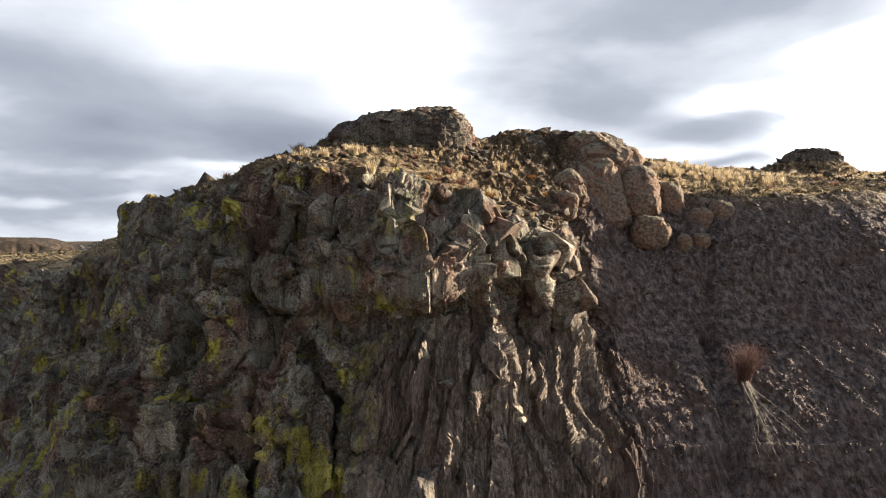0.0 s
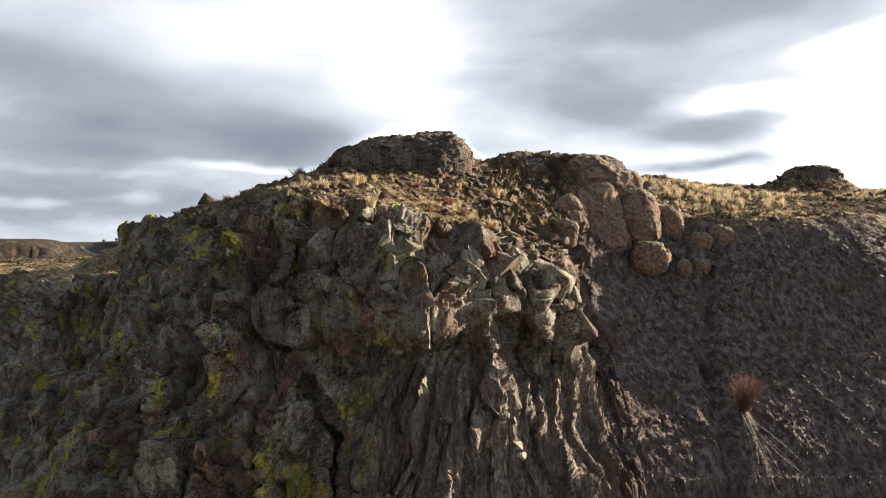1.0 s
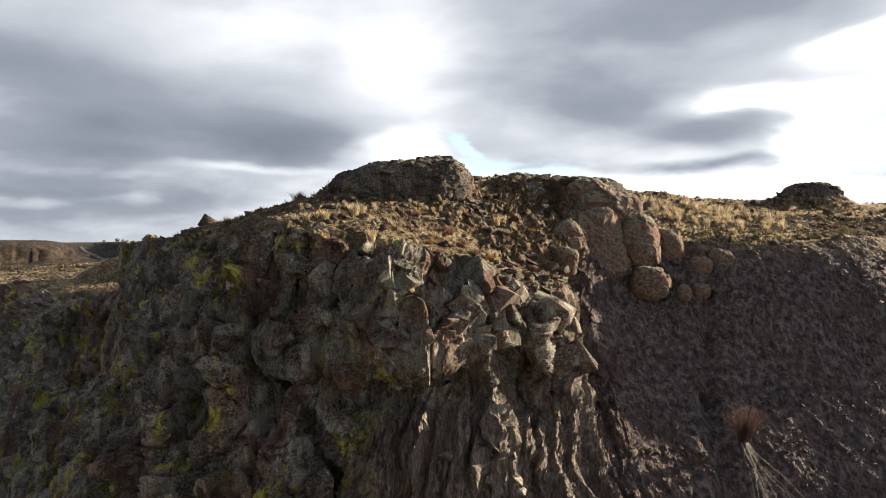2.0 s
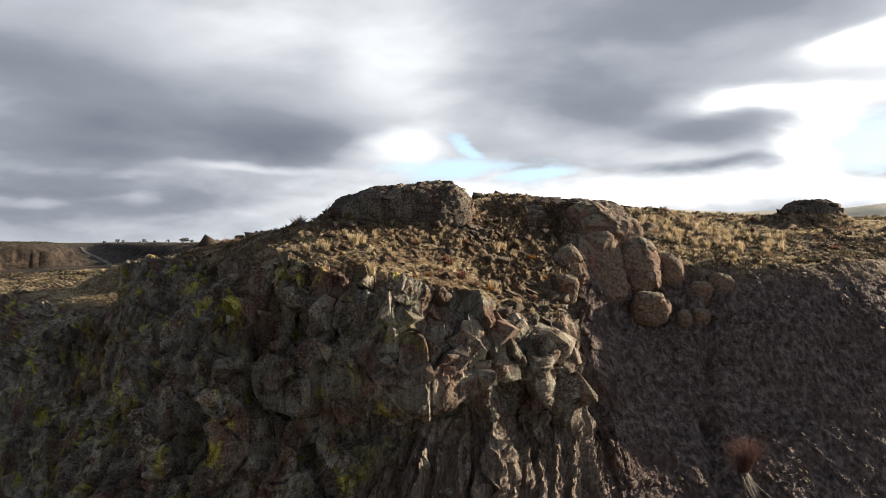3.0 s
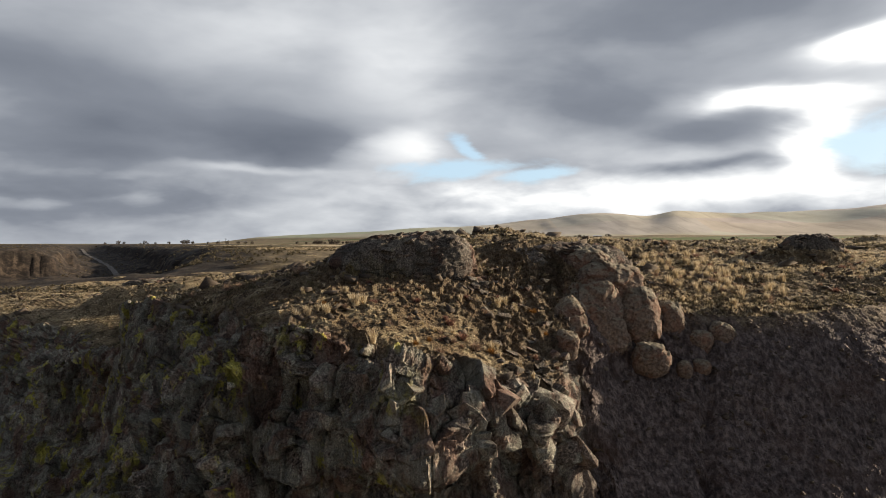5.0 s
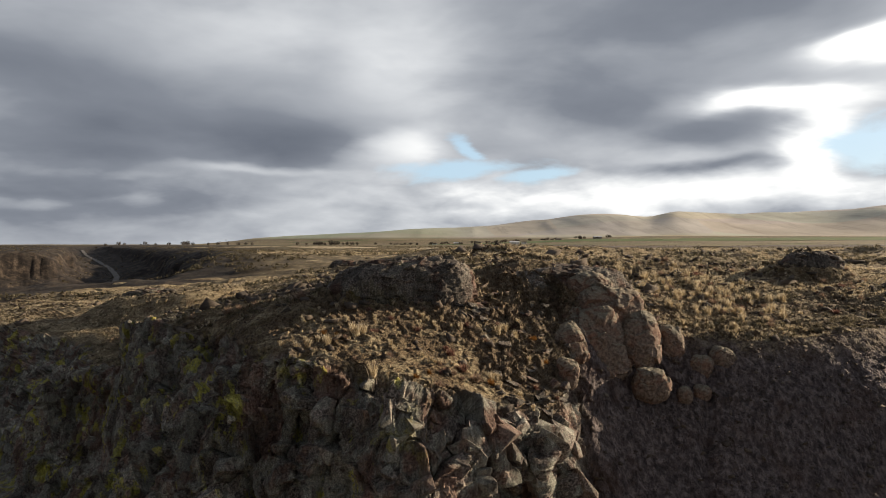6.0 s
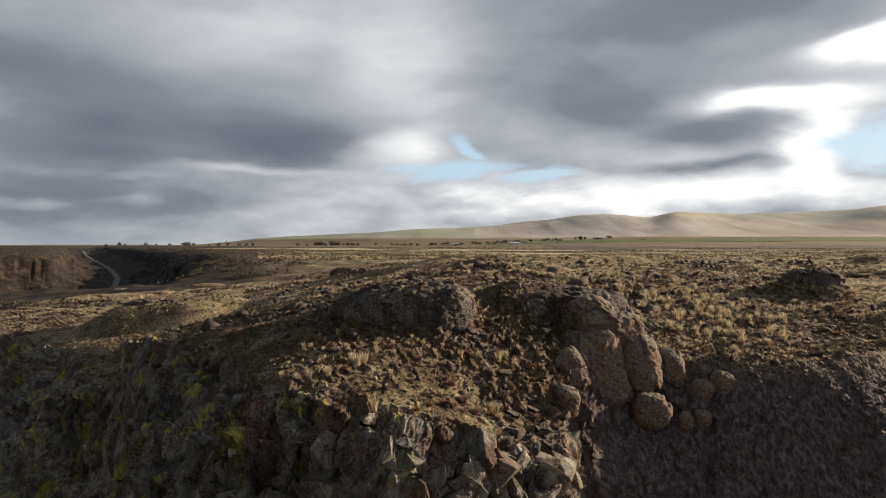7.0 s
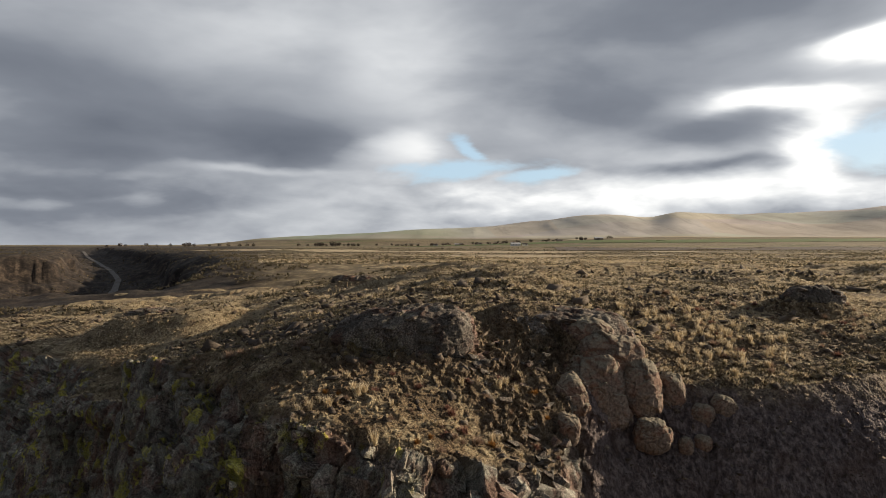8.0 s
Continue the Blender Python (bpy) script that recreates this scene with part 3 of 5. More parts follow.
    flute = ease(x, -4.5, -2.0) * (1 - ease(x, 7.0, 10.0)) * (1 - ease(z, 15.0, 17.5)) * (1 - top)
    buttress = (1 - scree) * (1 - flute) * (1 - top)
    seen = ease(z, 2.2, 6.0) * ease(y, 3, 12)
    # how bare and rocky the top is: rocky along the rim and on the knolls, soil elsewhere
    knoll = np.exp(-(((x + 2.5) / 5.5) ** 2 + ((y - 37.0) / 4.5) ** 2)) + np.exp(-(((x - 8.0) / 5.0) ** 2 + ((y - 39.5) / 4.5) ** 2)) + np.exp(-(((x - 5.5) / 3.0) ** 2 + ((y - 32.5) / 4.0) ** 2))
    stony = np.clip(fractal(p * 0.35, 3, 60) * 1.1 + 0.15 + 0.9 * np.clip(knoll, 0, 1), 0, 1)
    move = (1 - seen) * (1 - top) * (0.9 * fractal(p * 0.16, 4, 61) + 0.25 * fractal(p * 1.1, 3, 66))
    q = p + 0.10 * np.stack([fractal(p * 0.6, 3, 70), fractal(p * 0.6, 3, 73), fractal(p * 0.6, 3, 76)], 1)
    b1 = only(buttress * seen, lambda v: blocky(v * np.array([0.50, 0.50, 0.34]), 1, 1.35, 0.35, 0.65), q)
    near_all = seen * (1 - ease(behind, 30, 60))
    b2 = only(near_all, lambda v: blocky(v * np.array([1.05, 1.05, 0.7]) + 9.1, 5, 1.5, 0.25, 0.75), q)
    b3 = only(near_all, lambda v: blocky(v * np.array([2.7, 2.7, 2.1]) + 3.7, 9, 1.6, 0.25, 0.7), q)
    b4 = only(near_all * (1 - ease(behind, 8, 20)) * ease(x, -40, -34), lambda v: blocky(v * np.array([6.2, 6.2, 5.0]) + 5.3, 33, 1.6, 0.2, 0.6), q)
    # beds: each juts out at its top and steps back below
    bed = z * 0.42 + 0.045 * x + 0.5 * soft_noise(p * np.array([0.22, 0.22, 0.5]), 97)
    step = bed - np.floor(bed)
    jut = ease(step, 0.0, 0.75) * (1 - ease(step, 0.84, 1.0)) - 0.45
    held = ease(fractal(p * 0.33, 2, 98), -0.35, 0.25)
    corner = 1 - 0.7 * np.exp(-((x + 25.0) / 2.4) ** 2)
    b1 = b1 * (1 - 0.65 * ease(x, -4.0, -3.0) * (1 - ease(x, 1.5, 2.5)) * ease(z, 13.5, 14.5) * (1 - ease(z, 17.4, 18.2)))
    slabs = ease(x, -3.8, -2.6) * (1 - ease(x, 6.2, 7.0)) * ease(z, 17.0, 18.2) * (1 - ease(z, 21.5, 22.5))
    b2, b3, b4 = b2 * (1 - 0.4 * slabs), b3 * (1 - 0.6 * slabs), b4 * (1 - 0.6 * slabs)
    move += buttress * seen * corner * (0.66 * b1 + 0.22 * b2 + 0.085 * b3 + 0.03 * b4 + 0.32 * jut * held)
    # flutes: narrow ribs that run down and fan out
    fan = (x - 2.0) / (1.0 + 0.055 * np.clip(17.0 - z, 0, 10)) + 2.0
    lean = fan - 0.10 * (z - 15.0) * 0.6 + 0.22 * soft_noise(p * 0.55, 80)
    f1 = 2 * np.abs(soft_noise(np.stack([lean * 1.25, y * 0.3, z * 0.20], 1), 13)) - 0.6
    f2 = 1 - 2 * np.abs(soft_noise(np.stack([lean * 2.9, y * 0.8, z * 0.45 + 7], 1), 14))
    f3 = 1 - 2 * np.abs(soft_noise(np.stack([lean * 6.5, y * 2.0, z * 1.2 + 3], 1), 15))
    broken = ease(fractal(p * 0.5, 2, 84), -0.3, 0.3)
    flake = only(flute * seen, lambda v: blocky(v, 17, 1.2, 0.35), np.stack([lean * 3.4, y * 1.2, z * 0.5 + lean * 0.5], 1))
    saw = 0.5 - np.mod(lean * 1.45 + 0.7 * soft_noise(p * np.array([0.5, 0.5, 0.3]), 19), 1.0)
    f4 = 1 - 2 * np.abs(soft_noise(np.stack([lean * 13.0, y * 3.0, z * 2.2 + 5], 1), 18))
    move += flute * seen * (0.30 * f1 + 0.37 * saw + 0.14 * f2 + 0.10 * f3 * (0.4 + 0.6 * broken) + 0.035 * f4 + 0.27 * flake * (0.35 + 0.65 * broken) + 0.08 * b2 * (1 - broken) + 0.045 * b3 + 0.02 * b4)
    # the shaded side: water-worn runs down the lower wall
    worn = buttress * seen * (1 - ease(x, -6, -2)) * (1 - ease(z, 15.5, 18.5))
    g2 = 1 - 2 * np.abs(soft_noise(np.stack([x * 2.4 + 0.5 * soft_noise(p * 0.6, 86), y * 1.2, z * 0.35], 1), 16))
    move += worn * 0.11 * g2
    # scree wall: slanting streaks and loose stones
    c = x + 0.75 * (z - 16)
    d = z - 0.6 * x
    s1 = 1 - 2 * np.abs(soft_noise(np.stack([c * 0.55, y * 0.2, d * 0.16], 1), 21))
    s2 = 1 - 2 * np.abs(soft_noise(np.stack([c * 1.7 + 0.8 * soft_noise(p * 0.8, 23), y * 0.4, d * 0.45], 1), 22))
    s3 = only(scree * seen, lambda v: blocky(v, 25, 1.0, 0.3), np.stack([c * 2.6, y * 1.4, d * 1.0], 1))
    ledge = only(scree * seen, lambda v: blocky(v * np.array([0.5, 0.5, 0.9]) + 31.0, 27, 0.9, 0.3), q)
    upper = ease(z, 17.0, 20.5)
    move += scree * seen * (0.06 * s1 + 0.030 * s2 + 0.024 * s3 + 0.022 * b3 + 0.016 * b4 + 0.02 * b2 + upper * (0.10 * ledge + 0.06 * b2) * (1 - 0.6 * ease(x, 15, 19)))
    # the top: stones in the soil, blocks on the knolls
    g1 = only(top * stony * (1 - ease(behind, 30, 60)), lambda v: blocky(v * 1.5, 29, 0.9, 0.1), q)
    near_top = top * (1 - ease(behind, 18, 36))
    fine_top = top * (1 - ease(behind, 10, 24))
    move += fine_top * (0.05 * b3 + 0.07 * fractal(p * 2.2, 3, 90)) + stony * (near_top * (0.16 * g1 + 0.14 * b2) + fine_top * (0.07 * b3 + 0.03 * b4))
    # hummocks and low ledges further back
    further = top * ease(behind, 6, 18)
    hump = fractal(p * np.array([0.10, 0.17, 0.0]), 3, 110)
    broken_top = only(further, lambda v: blocky(v * np.array([0.36, 0.5, 0.0]) + 2.2, 111, 1.1, 0.2), q)
    move += further * (0.95 * hump * ease(behind, 14, 45) + 0.24 * broken_top * ease(fractal(p * np.array([0.06, 0.1, 0.0]), 2, 113), -0.25, 0.25))
    p2 = p + nrm * move[:, None]
    soil = np.clip(top * (1 - 0.75 * stony) * ease(nrm[:, 2], 0.55, 0.85), 0, 1)
    soil = np.maximum(soil, 0.8 * ease(x, 13, 17) * ease(z, 21.6, 22.8) * (0.5 + 0.5 * fractal(p * 0.9, 3, 95)))
    soil = np.maximum(soil, 0.7 * (1 - ease(z, 1.2, 3.0)))
    me = bpy.data.meshes.new("ground")
    idx = np.arange(nr * nc).reshape(nr, nc)
    quads = np.stack([idx[:-1, :-1], idx[:-1, 1:], idx[1:, 1:], idx[1:, :-1]], 2).reshape(-1, 4)
    fill_mesh(me, p2, quads, True)
    for key, val in (("soil", soil), ("slope", scree), ("fluted", flute), ("top", top)):
        at = me.attributes.new(key, "FLOAT", "POINT")
        at.data.foreach_set("value", val.astype(np.float32))
    me.materials.append(GROUND)
    ob = tagged(new("ground", me), "dark lichened basalt canyon wall and stony dry plateau", "cliff", kind="structure")
    return ob, p2.reshape(nr, nc, 3), n_wall


def fill_mesh(me, verts, quads, faceted=False):
    """Put arrays of points and four-cornered faces into a mesh."""
    me.vertices.add(len(verts))
    me.vertices.foreach_set("co", np.asarray(verts, np.float32).ravel())
    me.loops.add(len(quads) * 4)
    me.loops.foreach_set("vertex_index", np.asarray(quads, np.int32).ravel())
    me.polygons.add(len(quads))
    me.polygons.foreach_set("loop_start", np.arange(0, len(quads) * 4, 4, dtype=np.int32))
    me.update(calc_edges=True)
    if faceted:
        me.attributes.new("sharp_face", "BOOLEAN", "FACE").data.foreach_set("value", np.ones(len(quads), bool))


ground, GRID, WALL_ROWS = build_ground()
STATIONS = column_stations()


def top_at(x, y):
    """The place on the plateau at x, y."""
    c = int(np.clip(np.searchsorted(STATIONS, x), 1, len(STATIONS) - 2))
    col = GRID[WALL_ROWS:, c]
    r = int(np.clip(np.searchsorted(col[:, 1], y), 0, len(col) - 1))
    return Vector((x, y, float(col[r, 2])))


def wall_at(x, z):
    """The place on the wall at x and that height."""
    c = int(np.clip(np.searchsorted(STATIONS, x), 1, len(STATIONS) - 2))
    col = GRID[100:WALL_ROWS, c]
    r = int(np.argmin(np.abs(col[:, 2] - z)))
    return Vector(col[r].tolist())



def far_height(x, y):
    """The plain, the side canyon in it and the hills behind."""
    q = np.stack([x, y, 0 * x], 1)
    r = x / np.maximum(y, 1.0)
    z = 24.8 + 1.0 * soft_noise(q * 0.006, 100) + 0.8 * soft_noise(q * 0.02, 101)
    z = z + 34 * ease(r, -0.05, 0.35) * ease(y, 800, 2400)
    z = z - canyon_cut(x, y) * (0.95 + 0.05 * soft_noise(q * 0.03, 104))
    # hills
    tan = r
    crest = curve_through(np.clip(tan, -0.34, 1.2), [-0.34, -0.24, -0.13, -0.02, 0.06, 0.15, 0.223, 0.287, 0.327, 0.377, 0.44, 0.595, 0.71, 1.2], [28, 56, 70, 98, 116, 152, 180, 172, 158, 187, 190, 210, 231, 262])
    crest = np.maximum(crest - 34 * ease(tan, -0.05, 0.35), 0)
    rise = ease(y, 2500, 3800 + 250 * np.sin(tan * 14))
    ridge = 1 - 2 * np.abs(soft_noise(q * np.array([0.0042, 0.0016, 1.0]), 130))
    z = z + rise * ease(tan, -0.1, 0.1) * 9.0 * ridge * ease(rise, 0.0, 0.5) * (1 - 0.8 * ease(rise, 0.7, 1.0))
    z = z + crest * rise * ease(tan, -0.42, -0.30) * (1 + 0.05 * soft_noise(q * 0.004, 105))
    return z


def build_plain():
    ang = np.concatenate([np.linspace(-1.35, -0.8, 40, endpoint=False), np.linspace(-0.8, 0.8, 620), np.linspace(0.8, 1.35, 40)[1:]])
    dist = [60.0]
    while dist[-1] < 4700:
        dist.append(dist[-1] * 1.014)
    dist = np.array(dist)
    A, R = np.meshgrid(ang, dist)
    X, Y = (A * R).ravel(), R.ravel()
    # near by it is the plateau's own height, just under the plateau's sheet
    join = ease(Y, 150, 230)
    Z = (land_height(X, Y) - 0.7) * (1 - join) + far_height(X, Y) * join
    Z = Z - 60 * (1 - ease(Y - curve_through(np.clip(X, -90, 90), RIM_X, RIM_Y), 6, 14))
    nr, nc = A.shape
    idx = np.arange(nr * nc).reshape(nr, nc)
    quads = np.stack([idx[:-1, :-1], idx[:-1, 1:], idx[1:, 1:], idx[1:, :-1]], 2).reshape(-1, 4)
    me = bpy.data.meshes.new("far_ground")
    fill_mesh(me, np.stack([X, Y, Z], 1), quads)
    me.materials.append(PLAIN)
    return tagged(new("far_ground", me), "wide dry plain with a side canyon and grassy hills", "plain", kind="structure")


def plain_build(n):
    p = place_of(n)
    sep = n.tree.nodes.new("ShaderNodeSeparateXYZ")
    n.tree.links.new(p, sep.inputs[0])
    px, py, pz = sep.outputs
    scrub = n.noise(p, 0.16, 9.0, 0.8)
    patch = n.noise(p, 0.008, 5.0, 0.6)
    dry = n.ramp(scrub, [(0.35, (0.045, 0.036, 0.024)), (0.52, (0.17, 0.132, 0.08)), (0.68, (0.46, 0.37, 0.22))])
    band = n.noise(stretched(n, p, 0.0006, 0.006, 0), 1.0, 4.0, 0.6)
    fields = n.ramp(band, [(0.30, (0.07, 0.055, 0.045)), (0.42, (0.16, 0.12, 0.07)), (0.50, (0.07, 0.085, 0.03)), (0.58, (0.24, 0.19, 0.11)), (0.68, (0.08, 0.062, 0.052))], "EASE")
    colour = n.mix(n.smooth(py, 420.0, 900.0), dry, n.mix(n.smooth(patch, 0.4, 0.6), fields, dry))
    # pale dry grass, greyed to put distance haze into the colour
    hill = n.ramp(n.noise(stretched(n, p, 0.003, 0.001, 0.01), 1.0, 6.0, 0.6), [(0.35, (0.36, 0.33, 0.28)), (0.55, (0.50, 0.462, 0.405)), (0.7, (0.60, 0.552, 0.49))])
    # darker streaks put the shade of gullies into the hills' colour
    gully_shade = n.noise(stretched(n, p, 0.011, 0.0012, 0.0), 1.0, 6.0, 0.62)
    hill = n.mix(n.math("MULTIPLY", n.smooth(gully_shade, 0.52, 0.66), 0.45), hill, (0.24, 0.215, 0.20))
    tan = n.math("DIVIDE", px, n.math("MAXIMUM", py, 1.0))
    hill = n.mix(n.math("MULTIPLY", n.smooth(tan, 0.10, -0.05), 0.6), hill, (0.25, 0.28, 0.17))
    plot = n.add("ShaderNodeTexVoronoi", "Color", {"Vector": stretched(n, p, 0.0016, 0.0022, 0.0), "Scale": 1.0})
    hill = n.mix(0.10, hill, plot, "MULTIPLY")
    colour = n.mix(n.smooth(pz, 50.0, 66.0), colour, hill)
    # canyon and left plain: cloud shadow is put into these dark tones
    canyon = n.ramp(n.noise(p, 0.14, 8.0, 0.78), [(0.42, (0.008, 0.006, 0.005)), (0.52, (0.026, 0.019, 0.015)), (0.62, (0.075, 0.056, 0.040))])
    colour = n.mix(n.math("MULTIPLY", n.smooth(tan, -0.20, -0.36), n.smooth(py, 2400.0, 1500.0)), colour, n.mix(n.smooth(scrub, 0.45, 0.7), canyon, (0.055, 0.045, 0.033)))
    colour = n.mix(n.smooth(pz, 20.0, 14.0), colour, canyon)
    return colour, scrub


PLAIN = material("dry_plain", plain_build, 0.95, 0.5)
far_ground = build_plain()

# ---- rocks ----
def part(name, mesh, parent, label=""):
    """A mesh as one object under a thing, or under a part of one."""
    ob = new(name, mesh)
    ob.parent = parent
    if label:
        ob["label"] = label
    return ob


def ball(cuts):
    """Points and faces of a cube blown up to a ball."""
    g = np.tan(np.linspace(-1, 1, cuts + 1) * math.pi / 4)
    pts, quads, base = [], [], 0
    idx = np.arange((cuts + 1) ** 2).reshape(cuts + 1, cuts + 1)
    one = np.stack([idx[:-1, :-1], idx[:-1, 1:], idx[1:, 1:], idx[1:, :-1]], 2).reshape(-1, 4)
    for axis in range(3):
        for side in (-1, 1):
            a, b = np.meshgrid(g, g)
            xyz = [None, None, None]
            xyz[(axis + 1) % 3], xyz[(axis + 2) % 3], xyz[axis] = a, b, np.full_like(a, side)
            pts.append(np.stack(xyz, 2).reshape(-1, 3))
            quads.append((one if side > 0 else one[:, ::-1]) + base)
            base += (cuts + 1) ** 2
    p, q = np.concatenate(pts), np.concatenate(quads)
    p = p / np.linalg.norm(p, axis=1, keepdims=True)
    _, first, back = np.unique(np.round(p * 1e5).astype(np.int64), axis=0, return_index=True, return_inverse=True)
    return p[first], back.ravel()[q]


def rock_mesh(name, size, cuts=24, square=3.0, lumps=0.12, blocks=0.15, scale=1.2, layers=0.0, salt=0, mat=None):
    """A rock: a rounded box of that half size, broken into facets."""
    d, quads = ball(cuts)
    size = np.array(size, float)
    p = d * ((np.abs(d) ** square).sum(1) ** (-1.0 / square))[:, None] * size
    s, off = size.mean(), salt * 13.7
    p = p + d * (s * lumps * fractal(p / s * 0.9 + off, 3, salt))[:, None]
    if layers:
        p = p + d * np.array([1, 1, 0.2]) * (layers * blocky(np.stack([p[:, 0] * 0.4, p[:, 1] * 0.4, p[:, 2] * 2.6], 1) + off, salt + 3, 0.3, 0.5))[:, None]
    if blocks:
        p = p + d * (s * blocks * blocky(p * scale / s + off, salt + 7, 0.9, 0.2))[:, None]
        p = p + d * (s * blocks * 0.35 * blocky(p * scale * 2.9 / s + off, salt + 11, 0.9, 0.25))[:, None]
    me = bpy.data.meshes.new(name)
    fill_mesh(me, p, quads)
    me.materials.append(mat or BASALT)
    return me


def chip(rng, points=12, flat=1.0):
    """An angular stone: the hull of a few random points, about 2 across."""
    bm = bmesh.new()
    for _ in range(points):
        v = Vector((rng.uniform(-1, 1), rng.uniform(-1, 1), rng.uniform(-1, 1)))
        big = max(abs(c) for c in v) + 1e-6
        v = v / big * rng.uniform(0.75, 1.0)
        bm.verts.new((v.x, v.y, v.z * flat))
    r = bmesh.ops.convex_hull(bm, input=bm.verts)
    bmesh.ops.delete(bm, geom=[g for g in set(r["geom_interior"] + r["geom_unused"]) if isinstance(g, bmesh.types.BMVert)], context="VERTS")
    bmesh.ops.triangulate(bm, faces=bm.faces)
    return bm


rng = random.Random(5)
CHIP_MESHES = []
for k in range(14):
    bm = chip(rng, rng.randint(9, 14), rng.uniform(0.6, 1.0))
    bmesh.ops.bevel(bm, geom=list(bm.edges), offset=0.03, segments=1, affect="EDGES")
    me = bpy.data.meshes.new("rock")
    bm.to_mesh(me)
    bm.free()
    me.materials.append(BASALT)
    CHIP_MESHES.append(me)


SLAB_MESHES = [me.copy() for me in CHIP_MESHES[:8]]
for me in SLAB_MESHES:
    me.materials[0] = DARK_BASALT


TOP_MESHES = [me.copy() for me in CHIP_MESHES[6:]]
for me in TOP_MESHES:
    me.materials[0] = TOP_ROCK


def set_rock(at, size, turn, parent, meshes=CHIP_MESHES):
    ob = part("rock", rng.choice(meshes), parent)
    ob.matrix_world = Matrix.Translation(at) @ Euler([radians(a) for a in turn]).to_matrix().to_4x4() @ Matrix.Diagonal((*size, 1))
    return ob


# outcrops on the plateau: a core of bedded rock with slabs stacked round and on it
OUTCROPS = [
    # place of the base, half length, half depth, height left and right, turn, label, slabs
    ((-2.6, 39.1, 25.8), 4.75, 3.2, 1.9, 3.1, -3, "summit outcrop of dark layered basalt above the grassy ledge", 26),
    ((8.2, 42.6, 25.0), 4.6, 2.8, 2.8, 2.9, 5, "rounded brown basalt outcrop on the plateau edge", 18),
    ((32.6, 55.4, 26.1), 2.5, 2.0, 2.3, 2.3, 0, "dark isolated basalt outcrop on the dry plateau", 14),
    ((18.2, 57.6, 26.6), 2.6, 1.2, 1.0, 0.8, 0, "low broken ledge of dark basalt in dry grass", 10),
    ((4.2, 56.4, 27.4), 2.2, 1.1, 0.9, 0.8, 4, "low dark rock ledge behind the summit outcrop", 8),
    ((-45.0, 96.5, 20.4), 4.6, 2.6, 1.8, 1.7, 6, "dark rocky mound on the lower grassy terrace", 14),
    ((-18.0, 125.5, 24.6), 5.0, 2.2, 1.3, 1.0, 0, "long low dark rock ledge on the far plateau", 10),
]
for i, (at, half, deep, h0, h1, turn, label, count) in enumerate(OUTCROPS):
    ob = tagged(new("rock_outcrop"), label, "rock outcrop", "outcrops on the plateau")
    ob.matrix_world = pose(*at, 0, 0, turn)
    core = part("bedded_rock", rock_mesh("bedded_rock", (half * 0.98, deep * 0.95, (h0 + h1) * 0.45), 80, 3.2, 0.09, 0.06, 3.2, 0.05, 31 + i, DARK_BASALT if i == 2 else TOP_ROCK), ob)
    core.rotation_euler = (0, -math.atan2(h1 - h0, 2 * half), 0)
    for k in range(count):
        u = rng.uniform(-1, 1)
        lvl = rng.random() ** 0.6
        tall = h0 + (h1 - h0) * (u + 1) / 2
        reach = 0.93 - 0.2 * lvl
        side = rng.choice((-1, -1, -1, 1)) if rng.random() < 0.65 else rng.uniform(-1, 1)
        where = Vector((u * half * reach, side * deep * 0.9 * reach * math.sqrt(max(0.05, 1 - 0.6 * u * u)), tall * lvl * 0.8))
        s = rng.uniform(0.3, 0.75) * (0.8 if abs(u) > 0.8 else 1.0) * min(1.0, tall / 2.6)
        b = part("rock_slab", rng.choice(SLAB_MESHES), ob)
        b.matrix_basis = Matrix.Translation(where) @ Euler((rng.uniform(-0.12, 0.12), rng.uniform(-0.12, 0.16), rng.uniform(0, 6))).to_matrix().to_4x4() @ Matrix.Diagonal((s * 1.35, s, s * rng.uniform(0.4, 0.75), 1))

BOULDERS = [
    ((12.05, 38.8, 22.85), (1.3, 1.3, 1.95), (-12, 6, 0), "large rounded brown boulder lodged in the wall"),
    ((14.25, 39.5, 22.65), (0.95, 1.1, 1.25), (0, -14, 0), "rounded brown boulder beside the larger one"),
    ((12.35, 37.3, 20.5), (1.2, 1.15, 1.0), (0, 10, 0), "round pale-topped boulder below the large boulder"),
    ((9.3, 40.9, 26.0), (1.6, 1.3, 1.1), (0, 0, 10), "round knob of brown rock on the outcrop"),
    ((9.1, 38.7, 22.5), (2.1, 1.6, 2.5), (-20, -8, 8), "broad smooth reddish rock under the outcrop"),
    ((10.5, 40.3, 24.5), (2.2, 1.8, 1.35), (-30, 10, 0), "sloping brown rock face above the large boulder"),
    ((7.3, 36.8, 23.0), (1.0, 1.0, 1.3), (-10, -24, 0), "slanting brown rock beside the stony ledge"),
    ((6.6, 33.6, 22.0), (0.6, 0.9, 0.8), (0, 10, 0), "pinkish broken rock at the end of the ledge"),
    ((15.8, 38.5, 21.3), (0.75, 0.7, 0.85), (0, 0, 0), "small rounded boulder in the scree wall"),
    ((17.2, 38.7, 21.9), (0.8, 0.7, 0.7), (0, 20, 0), "small lichened boulder in the scree wall"),
    ((15.4, 37.2, 20.1), (0.5, 0.5, 0.5), (0, 0, 30), "small round boulder near the foot of the others"),
    ((14.3, 37.0, 20.0), (0.45, 0.4, 0.5), (0, 10, 0), "small dark boulder near the foot of the others"),
]
